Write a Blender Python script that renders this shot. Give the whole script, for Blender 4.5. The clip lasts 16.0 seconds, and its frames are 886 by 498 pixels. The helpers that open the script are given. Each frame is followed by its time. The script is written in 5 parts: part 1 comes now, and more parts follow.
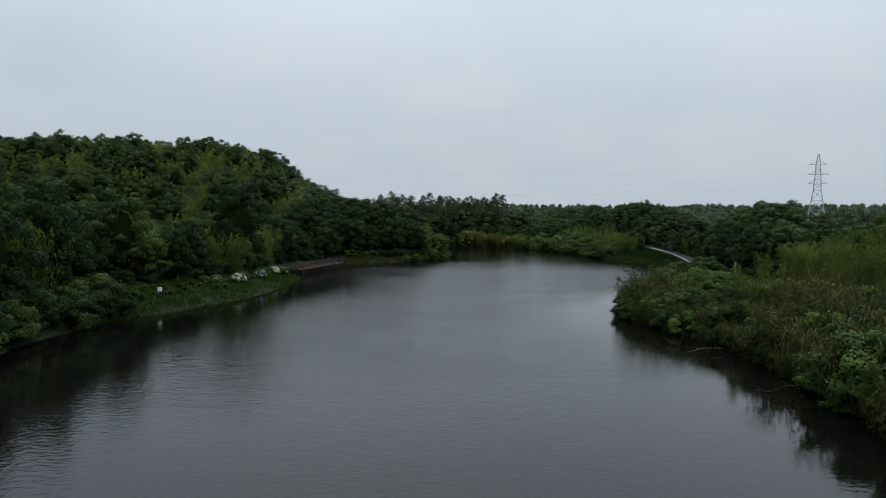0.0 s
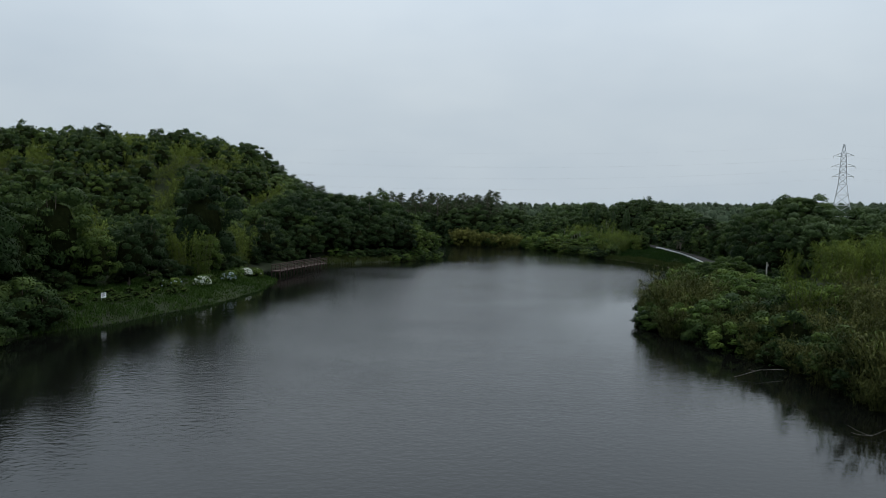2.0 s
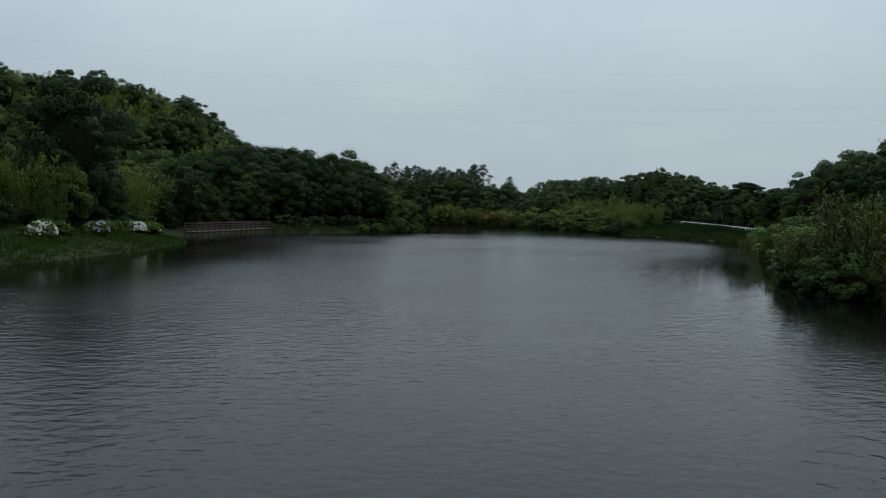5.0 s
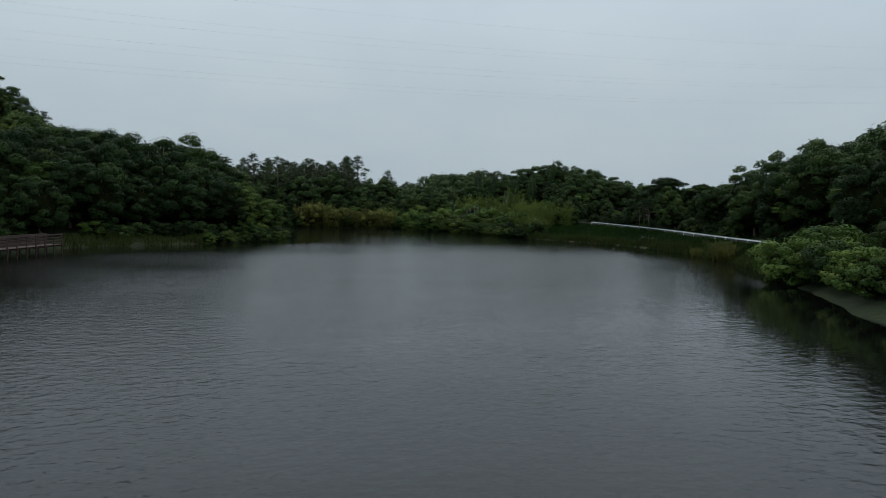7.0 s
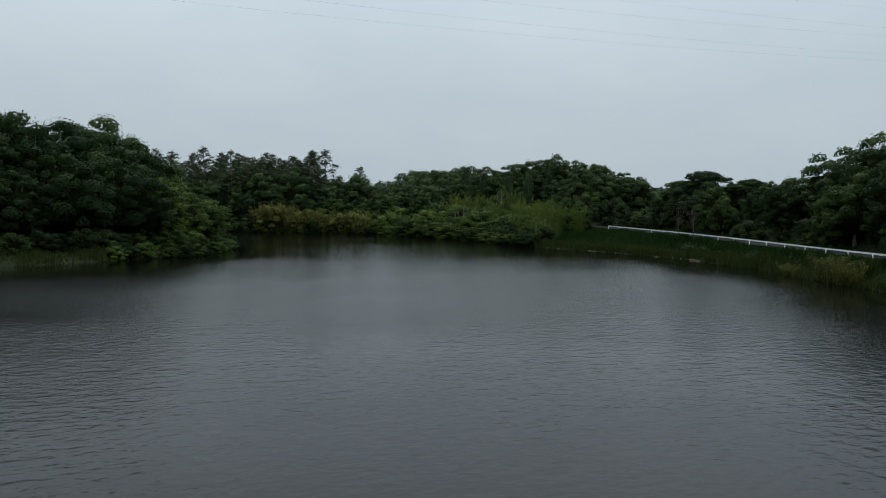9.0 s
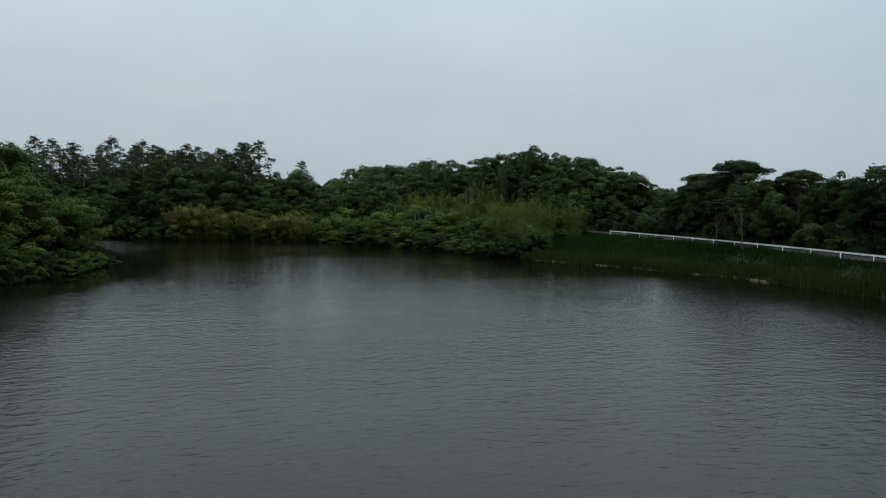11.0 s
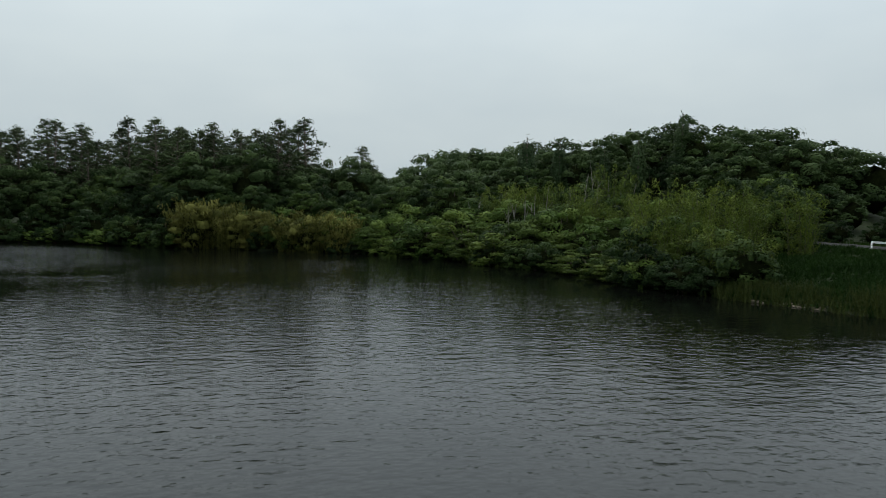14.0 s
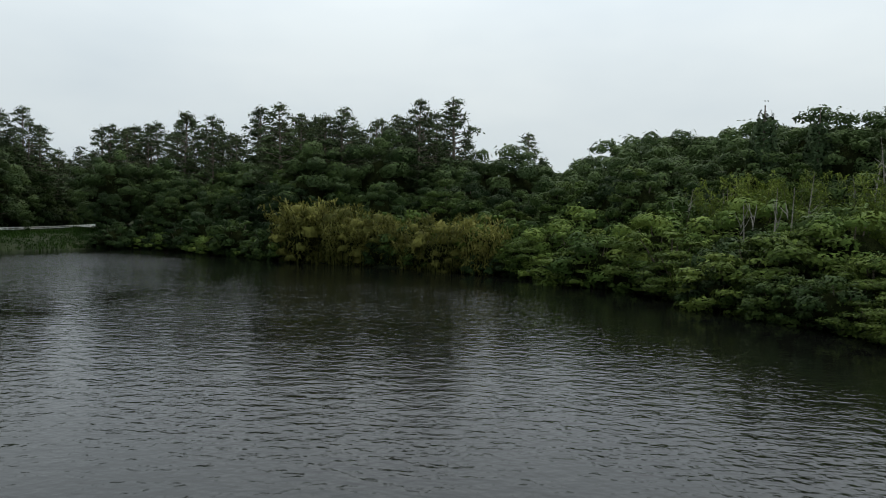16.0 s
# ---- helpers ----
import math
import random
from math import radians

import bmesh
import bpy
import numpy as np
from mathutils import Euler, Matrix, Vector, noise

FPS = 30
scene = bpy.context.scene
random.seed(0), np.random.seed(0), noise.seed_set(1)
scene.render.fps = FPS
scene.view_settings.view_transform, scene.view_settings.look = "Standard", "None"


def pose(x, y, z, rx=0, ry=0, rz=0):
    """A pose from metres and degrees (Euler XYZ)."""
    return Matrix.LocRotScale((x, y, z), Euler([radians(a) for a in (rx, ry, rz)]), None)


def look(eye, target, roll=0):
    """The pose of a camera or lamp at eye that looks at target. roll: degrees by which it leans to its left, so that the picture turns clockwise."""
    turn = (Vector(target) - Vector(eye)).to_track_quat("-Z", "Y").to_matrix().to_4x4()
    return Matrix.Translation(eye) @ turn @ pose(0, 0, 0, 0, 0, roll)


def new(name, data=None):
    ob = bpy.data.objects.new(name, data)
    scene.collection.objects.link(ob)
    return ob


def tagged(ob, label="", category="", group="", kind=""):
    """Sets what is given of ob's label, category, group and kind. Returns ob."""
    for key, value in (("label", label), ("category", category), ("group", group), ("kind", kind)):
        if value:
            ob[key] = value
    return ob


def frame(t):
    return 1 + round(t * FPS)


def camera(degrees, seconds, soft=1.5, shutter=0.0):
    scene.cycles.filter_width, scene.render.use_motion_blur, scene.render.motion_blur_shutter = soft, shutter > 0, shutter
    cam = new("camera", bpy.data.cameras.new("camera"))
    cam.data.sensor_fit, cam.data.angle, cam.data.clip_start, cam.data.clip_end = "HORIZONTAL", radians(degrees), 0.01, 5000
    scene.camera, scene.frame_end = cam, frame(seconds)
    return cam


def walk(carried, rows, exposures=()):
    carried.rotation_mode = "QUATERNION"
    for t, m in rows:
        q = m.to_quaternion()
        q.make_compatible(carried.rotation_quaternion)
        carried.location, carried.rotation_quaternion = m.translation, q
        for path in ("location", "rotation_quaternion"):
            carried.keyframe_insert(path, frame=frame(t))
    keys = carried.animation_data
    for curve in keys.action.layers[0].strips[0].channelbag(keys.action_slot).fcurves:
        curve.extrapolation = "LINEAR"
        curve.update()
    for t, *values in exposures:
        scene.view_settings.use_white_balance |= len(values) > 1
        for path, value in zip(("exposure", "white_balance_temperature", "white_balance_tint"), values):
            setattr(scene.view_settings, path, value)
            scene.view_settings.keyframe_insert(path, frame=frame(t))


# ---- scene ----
cam = camera(63.7, 16.0, soft=0.8, shutter=0.15)
PATH = [
    (0, (1.392, 1.137, 15.043), (1.371, 3.134, 14.936), 0.9),
    (0.5, (1.476, 2.812, 14.987), (1.451, 4.809, 14.879), 0.9),
    (1, (1.266, 6.172, 15.048), (1.247, 8.169, 14.94), 0.9),
    (1.5, (1.124, 10.908, 15.038), (1.118, 12.906, 14.931), 0.8),
    (2, (1.022, 16.439, 14.085), (1.026, 18.437, 13.978), 0.9),
    (2.5, (0.789, 22.799, 12.109), (0.804, 24.796, 11.999), 0.9),
    (3, (0.754, 29.646, 9.955), (0.781, 31.643, 9.845), 0.9),
    (3.5, (0.727, 36.471, 8.27), (0.769, 38.467, 8.16), 1.1),
    (4, (0.255, 43.618, 6.662), (0.314, 45.614, 6.553), 1.1),
    (4.5, (-0.159, 50.838, 5.422), (-0.088, 52.833, 5.31), 1.2),
    (5, (-0.71, 58.448, 5.089), (-0.628, 60.444, 4.981), 1.3),
    (5.2, (-0.829, 61.597, 5.1), (-0.598, 63.581, 4.995), 1.3),
    (7.3, (-0.616, 96.148, 6.545), (-0.16, 98.091, 6.429), 1.0),
    (7.5, (-0.365, 99.081, 6.536), (0.094, 101.024, 6.422), 1.0),
    (8, (0.703, 106.085, 6.47), (1.162, 108.028, 6.357), 0.9),
    (8.5, (1.839, 113.571, 6.505), (2.315, 115.51, 6.391), 0.8),
    (9, (3.306, 120.887, 6.605), (3.835, 122.812, 6.491), 0.7),
    (9.5, (4.852, 128.128, 6.639), (5.412, 130.044, 6.524), 0.6),
    (10, (6.268, 135.421, 6.713), (6.889, 137.319, 6.598), 0.6),
    (10.2, (7.02, 138.259, 6.717), (7.668, 140.148, 6.604), 0.5),
    (12.5, (18.155, 171.531, 5.251), (18.805, 173.42, 5.155), 0.6),
    (13, (20.229, 178.743, 5.191), (20.879, 180.633, 5.099), 0.7),
    (13.5, (22.354, 186.065, 5.138), (22.929, 187.979, 5.049), 0.8),
    (14, (24.651, 193.412, 5.165), (25.033, 195.373, 5.076), 0.8),
    (14.5, (26.77, 200.867, 5.166), (27.034, 202.848, 5.08), 0.8),
    (15, (28.455, 208.217, 5.248), (28.604, 210.21, 5.165), 0.9),
    (15.5, (29.814, 215.752, 5.248), (29.809, 217.751, 5.166), 1.0),
    (16, (30.63, 222.85, 5.223), (30.492, 224.844, 5.142), 1.3),
]
EXPOSURES = [(0, 0.05, 6450, 11), (2.5, 0.03, 6400, 9), (5, -0.17, 6300, 6), (7.5, -0.18, 6350, 7), (9, -0.06, 6400, 8), (12.5, -0.09, 6550, 6), (14, 0.09, 6700, 6), (15, 0.2, 6800, 8), (16, 0.34, 6850, 9)]
walk(cam, [(t, look(eye, target, roll)) for t, eye, target, roll in PATH], EXPOSURES)

# ---- world, sun ----
SUN_AZ, SUN_EL = 20.0, 70.0          # compass from +y towards +x, height above the horizon
world = bpy.data.worlds.new("overcast_sky")
scene.world = world
world.use_nodes = True
wn, wl = world.node_tree.nodes, world.node_tree.links
wn.clear()
w_out = wn.new("ShaderNodeOutputWorld")
w_bg = wn.new("ShaderNodeBackground")
w_sky = wn.new("ShaderNodeTexSky")
w_sky.sky_type = "NISHITA"
w_sky.sun_disc = False
w_sky.sun_elevation, w_sky.sun_rotation = radians(SUN_EL), radians(SUN_AZ)
w_sky.air_density, w_sky.dust_density, w_sky.ozone_density = 1.0, 6.0, 1.0
w_sky_level = wn.new("ShaderNodeVectorMath")
w_sky_level.operation = "SCALE"
w_sky_level.inputs["Scale"].default_value = 0.09
w_coord = wn.new("ShaderNodeTexCoord")
w_map = wn.new("ShaderNodeMapping")
w_map.inputs["Scale"].default_value = (1.0, 1.0, 2.6)
w_noise = wn.new("ShaderNodeTexNoise")
w_noise.inputs["Scale"].default_value = 1.7
w_noise.inputs["Detail"].default_value = 4.0
w_noise.inputs["Roughness"].default_value = 0.55
w_ramp = wn.new("ShaderNodeValToRGB")
w_ramp.color_ramp.elements[0].position, w_ramp.color_ramp.elements[0].color = 0.3, (0.475, 0.560, 0.640, 1)
w_ramp.color_ramp.elements[1].position, w_ramp.color_ramp.elements[1].color = 0.7, (0.600, 0.675, 0.730, 1)
w_mix = wn.new("ShaderNodeMix")
w_mix.data_type = "RGBA"
w_mix.inputs[0].default_value = 0.86     # share of the cloud sheet over the clear sky
wl.new(w_coord.outputs["Generated"], w_map.inputs["Vector"])
wl.new(w_map.outputs["Vector"], w_noise.inputs["Vector"])
wl.new(w_noise.outputs["Fac"], w_ramp.inputs["Fac"])
wl.new(w_sky.outputs["Color"], w_sky_level.inputs[0])
wl.new(w_sky_level.outputs["Vector"], w_mix.inputs[6])
wl.new(w_ramp.outputs["Color"], w_mix.inputs[7])
# an overcast sky is brighter overhead than at the horizon
w_sep, w_lift, w_high = wn.new("ShaderNodeSeparateXYZ"), wn.new("ShaderNodeMapRange"), wn.new("ShaderNodeVectorMath")
w_lift.interpolation_type = "SMOOTHSTEP"
for k, v in enumerate((0.12, 0.75, 1.0, 2.1)):
    w_lift.inputs[k + 1].default_value = v
w_high.operation = "SCALE"
wl.new(w_coord.outputs["Generated"], w_sep.inputs[0])
wl.new(w_sep.outputs["Z"], w_lift.inputs["Value"])
wl.new(w_mix.outputs[2], w_high.inputs[0])
wl.new(w_lift.outputs["Result"], w_high.inputs["Scale"])
wl.new(w_high.outputs["Vector"], w_bg.inputs["Color"])
w_bg.inputs["Strength"].default_value = 1.0
wl.new(w_bg.outputs["Background"], w_out.inputs["Surface"])

sun = new("sun", bpy.data.lights.new("sun", "SUN"))
sun.data.energy, sun.data.angle, sun.data.color = 1.4, radians(50), (1.0, 0.97, 0.92)
_a, _e = radians(SUN_AZ), radians(SUN_EL)
sun.matrix_world = look((0, 0, 100), Vector((0, 0, 100)) - Vector((math.sin(_a) * math.cos(_e), math.cos(_a) * math.cos(_e), math.sin(_e))))


# ---- materials ----
def material(name):
    m = bpy.data.materials.new(name)
    m.use_nodes = True
    nt = m.node_tree
    return m, nt.nodes, nt.links, nt.nodes["Principled BSDF"]


def ramp_node(nodes, stops):
    r = nodes.new("ShaderNodeValToRGB")
    el = r.color_ramp.elements
    while len(el) < len(stops):
        el.new(0.5)
    for e, (p, c) in zip(el, stops):
        e.position, e.color = p, (*c, 1)
    return r


def noise_node(nodes, links, scale, detail=3.0, coord="Object", rough=0.55):
    c = nodes.new("ShaderNodeTexCoord")
    n = nodes.new("ShaderNodeTexNoise")
    n.inputs["Scale"].default_value, n.inputs["Detail"].default_value, n.inputs["Roughness"].default_value = scale, detail, rough
    links.new(c.outputs[coord], n.inputs["Vector"])
    return n


def foliage(name, dark, mid, light, spread=0.26, through_light=0.14, patch=0.35, gloss=0.08, gaps=0.0):
    """Leaves: tone by leaf and by plant, patches at a metre's size, some light let through."""
    m, n, l, bsdf = material(name)
    geo, info = n.new("ShaderNodeNewGeometry"), n.new("ShaderNodeObjectInfo")
    nz = noise_node(n, l, patch, 2.0)
    a1 = n.new("ShaderNodeMath"); a1.operation = "MULTIPLY"; a1.inputs[1].default_value = spread
    a2 = n.new("ShaderNodeMath"); a2.operation = "MULTIPLY_ADD"; a2.inputs[1].default_value = 0.42
    a3 = n.new("ShaderNodeMath"); a3.operation = "MULTIPLY_ADD"; a3.inputs[1].default_value = 0.42
    l.new(geo.outputs["Random Per Island"], a1.inputs[0])
    l.new(info.outputs["Random"], a2.inputs[0]); l.new(a1.outputs[0], a2.inputs[2])
    l.new(nz.outputs["Fac"], a3.inputs[0]); l.new(a2.outputs[0], a3.inputs[2])
    # tufts of leaves: tone and relief at a hand's to an arm's length
    tuft = noise_node(n, l, 2.6, 5.0, rough=0.65)
    a4 = n.new("ShaderNodeMath"); a4.operation = "MULTIPLY_ADD"; a4.inputs[1].default_value = 0.5
    a5 = n.new("ShaderNodeMath"); a5.operation = "SUBTRACT"; a5.inputs[1].default_value = 0.25
    l.new(tuft.outputs["Fac"], a4.inputs[0]); l.new(a3.outputs[0], a4.inputs[2]); l.new(a4.outputs[0], a5.inputs[0])
    r = ramp_node(n, [(0.25, dark), (0.62, mid), (0.98, light)])
    l.new(a5.outputs[0], r.inputs["Fac"])
    bump = n.new("ShaderNodeBump"); bump.inputs["Strength"].default_value, bump.inputs["Distance"].default_value = 0.8, 0.3
    l.new(tuft.outputs["Fac"], bump.inputs["Height"]); l.new(bump.outputs["Normal"], bsdf.inputs["Normal"])
    bsdf.inputs["Roughness"].default_value = 0.7
    bsdf.inputs["Specular IOR Level"].default_value = gloss
    l.new(r.outputs["Color"], bsdf.inputs["Base Color"])
    tr = n.new("ShaderNodeBsdfTranslucent")
    l.new(r.outputs["Color"], tr.inputs["Color"])
    mix = n.new("ShaderNodeMixShader")
    mix.inputs[0].default_value = through_light
    l.new(bsdf.outputs[0], mix.inputs[1]); l.new(tr.outputs[0], mix.inputs[2])
    l.new(mix.outputs[0], n["Material Output"].inputs["Surface"])
    if gaps:
        # leaflets of a spray with air between them
        lf = noise_node(n, l, gaps, 1.0, rough=0.5)
        cut = n.new("ShaderNodeMath"); cut.operation = "GREATER_THAN"; cut.inputs[1].default_value = 0.47
        l.new(lf.outputs["Fac"], cut.inputs[0])
        air, both = n.new("ShaderNodeBsdfTransparent"), n.new("ShaderNodeMixShader")
        l.new(cut.outputs[0], both.inputs[0])
        l.new(air.outputs[0], both.inputs[1]); l.new(mix.outputs[0], both.inputs[2])
        l.new(both.outputs[0], n["Material Output"].inputs["Surface"])
    return m


def mottled(name, a, b, scale, rough=0.8, bump=0.3, fine=None, metal=0.0, coord="Object", bump_dist=0.02, gloss=0.4):
    """Two tones in patches and a finer grain, with relief from the grain."""
    m, n, l, bsdf = material(name)
    n1 = noise_node(n, l, scale, 4.0, coord)
    n2 = noise_node(n, l, fine or scale * 9, 5.0, coord)
    add = n.new("ShaderNodeMath"); add.operation = "MULTIPLY_ADD"; add.inputs[1].default_value = 0.45
    l.new(n2.outputs["Fac"], add.inputs[0]); l.new(n1.outputs["Fac"], add.inputs[2])
    r = ramp_node(n, [(0.45, a), (0.95, b)])
    l.new(add.outputs[0], r.inputs["Fac"]); l.new(r.outputs["Color"], bsdf.inputs["Base Color"])
    bp = n.new("ShaderNodeBump"); bp.inputs["Strength"].default_value = bump; bp.inputs["Distance"].default_value = bump_dist
    l.new(n2.outputs["Fac"], bp.inputs["Height"]); l.new(bp.outputs["Normal"], bsdf.inputs["Normal"])
    bsdf.inputs["Roughness"].default_value, bsdf.inputs["Metallic"].default_value = rough, metal
    bsdf.inputs["Specular IOR Level"].default_value = gloss
    return m


LEAF_DARK = foliage("evergreen_leaves", (0.0070, 0.0162, 0.0049), (0.0181, 0.0352, 0.0092), (0.0584, 0.0887, 0.0181), gaps=4.5)
LEAF_BRIGHT = foliage("fresh_leaves", (0.0123, 0.0255, 0.0056), (0.0359, 0.0623, 0.0113), (0.0944, 0.1303, 0.0245), gaps=4.5)
# the evergreen leaves again, lightened: far-shore haze put into the colour
LEAF_HAZED = foliage("haze_lightened_leaves", (0.0218, 0.0389, 0.0124), (0.0513, 0.0809, 0.0233), (0.1089, 0.1446, 0.0374), gaps=4.5)
LEAF_VINE = foliage("vine_leaves", (0.0188, 0.0376, 0.0077), (0.0513, 0.0872, 0.0162), (0.1179, 0.1589, 0.0308), gaps=4.5)
LEAF_LAYER = foliage("layered_leaves", (0.0199, 0.0351, 0.0068), (0.0534, 0.0810, 0.0145), (0.1144, 0.1464, 0.0290), gaps=4.5)
LEAF_OLIVE = foliage("olive_leaves", (0.0306, 0.0383, 0.0102), (0.0689, 0.0791, 0.0217), (0.1429, 0.1454, 0.0460), through_light=0.2)
LEAF_BAMBOO = foliage("bamboo_leaves", (0.0407, 0.0679, 0.0108), (0.0968, 0.1339, 0.0214), (0.1794, 0.2182, 0.0416), through_light=0.3)
LEAF_REED = foliage("reed_leaves", (0.0500, 0.0575, 0.0137), (0.1063, 0.1100, 0.0250), (0.1875, 0.1775, 0.0450), through_light=0.25)
LEAF_PINE = foliage("pine_needles", (0.0240, 0.0385, 0.0180), (0.0469, 0.0685, 0.0289), (0.0781, 0.1033, 0.0420), through_light=0.1, gaps=4.5)
LEAF_CEDAR = foliage("cedar_sprays", (0.016, 0.030, 0.012), (0.034, 0.056, 0.020), (0.062, 0.090, 0.032), through_light=0.08, gaps=4.5)
# paler and bluer than near leaves: distance haze is put into the colour
LEAF_FAR_HAZE = foliage("hazy_far_leaves", (0.0437, 0.0646, 0.0399), (0.0703, 0.0988, 0.0551), (0.1045, 0.1377, 0.0703), patch=0.08)
GRASS = foliage("bank_grass_blades", (0.0083, 0.0236, 0.0038), (0.0198, 0.0456, 0.0060), (0.0441, 0.0761, 0.0129), patch=0.12)
SEDGE = foliage("sedge_blades", (0.0149, 0.0248, 0.0050), (0.0347, 0.0459, 0.0105), (0.0732, 0.0806, 0.0223), patch=0.2)
PETAL = foliage("white_petals", (0.55, 0.58, 0.50), (0.74, 0.75, 0.70), (0.82, 0.82, 0.78), gloss=0.2)
PETAL_BLUE = foliage("pale_blue_petals", (0.30, 0.36, 0.44), (0.45, 0.52, 0.58), (0.62, 0.66, 0.70), gloss=0.2)
BARK = mottled("grey_brown_bark", (0.045, 0.034, 0.026), (0.130, 0.105, 0.082), 3.0, 0.9, 0.6)
# near-black: shade inside crowns put into the colour; reed and willow stems share it
SHADED_TWIGS = mottled("shaded_twigs", (0.005, 0.007, 0.003), (0.014, 0.018, 0.006), 2.5, 1.0, 0.8, gloss=0.0, bump_dist=0.2)
BARK_PALE = mottled("bleached_dead_wood", (0.110, 0.100, 0.084), (0.230, 0.212, 0.188), 4.0, 0.85, 0.4)
CULM = mottled("bamboo_culm", (0.0330, 0.0385, 0.0121), (0.0715, 0.0743, 0.0275), 2.0, 0.6, 0.1)
EARTH = mottled("eroded_bank_earth", (0.060, 0.050, 0.037), (0.160, 0.138, 0.106), 2.0, 0.95, 0.5, gloss=0.1)
BOARD = mottled("weathered_red_brown_timber", (0.0221, 0.0123, 0.0097), (0.0618, 0.0351, 0.0279), 2.2, 0.85, 0.4)
STEEL_WHITE = mottled("white_painted_steel", (0.62, 0.63, 0.62), (0.82, 0.82, 0.80), 0.8, 0.45, 0.05)
STEEL = mottled("galvanised_steel", (0.34, 0.36, 0.37), (0.52, 0.54, 0.55), 1.5, 0.5, 0.05, metal=0.6)
CABLE = mottled("dull_aluminium_cable", (0.2268, 0.2376, 0.2484), (0.2808, 0.2916, 0.3024), 2.0, 0.6, 0.02)
CONCRETE = mottled("stained_concrete", (0.12, 0.11, 0.09), (0.30, 0.28, 0.24), 1.2, 0.9, 0.4)
ASPHALT = mottled("worn_asphalt", (0.024, 0.024, 0.025), (0.046, 0.045, 0.045), 0.6, 1.0, 0.3, fine=30.0, gloss=0.03)
SIGN_WHITE = mottled("white_enamel_panel", (0.66, 0.67, 0.66), (0.82, 0.82, 0.81), 2.0, 0.4, 0.02)
SIGN_INK = mottled("dark_print", (0.05, 0.06, 0.08), (0.10, 0.11, 0.13), 5.0, 0.5, 0.0)


def ground_material():
    m, n, l, bsdf = material("leaf_litter_and_soil")
    n1 = noise_node(n, l, 0.09, 5.0)
    n2 = noise_node(n, l, 2.4, 6.0)
    add = n.new("ShaderNodeMath"); add.operation = "MULTIPLY_ADD"; add.inputs[1].default_value = 0.6
    l.new(n2.outputs["Fac"], add.inputs[0]); l.new(n1.outputs["Fac"], add.inputs[2])
    r = ramp_node(n, [(0.5, (0.008, 0.010, 0.004)), (0.78, (0.012, 0.019, 0.006)), (1.05, (0.021, 0.025, 0.010))])
    l.new(add.outputs[0], r.inputs["Fac"]); l.new(r.outputs["Color"], bsdf.inputs["Base Color"])
    bp = n.new("ShaderNodeBump"); bp.inputs["Strength"].default_value, bp.inputs["Distance"].default_value = 0.6, 0.1
    l.new(n2.outputs["Fac"], bp.inputs["Height"]); l.new(bp.outputs["Normal"], bsdf.inputs["Normal"])
    bsdf.inputs["Roughness"].default_value = 0.95
    bsdf.inputs["Specular IOR Level"].default_value = 0.15
    return m


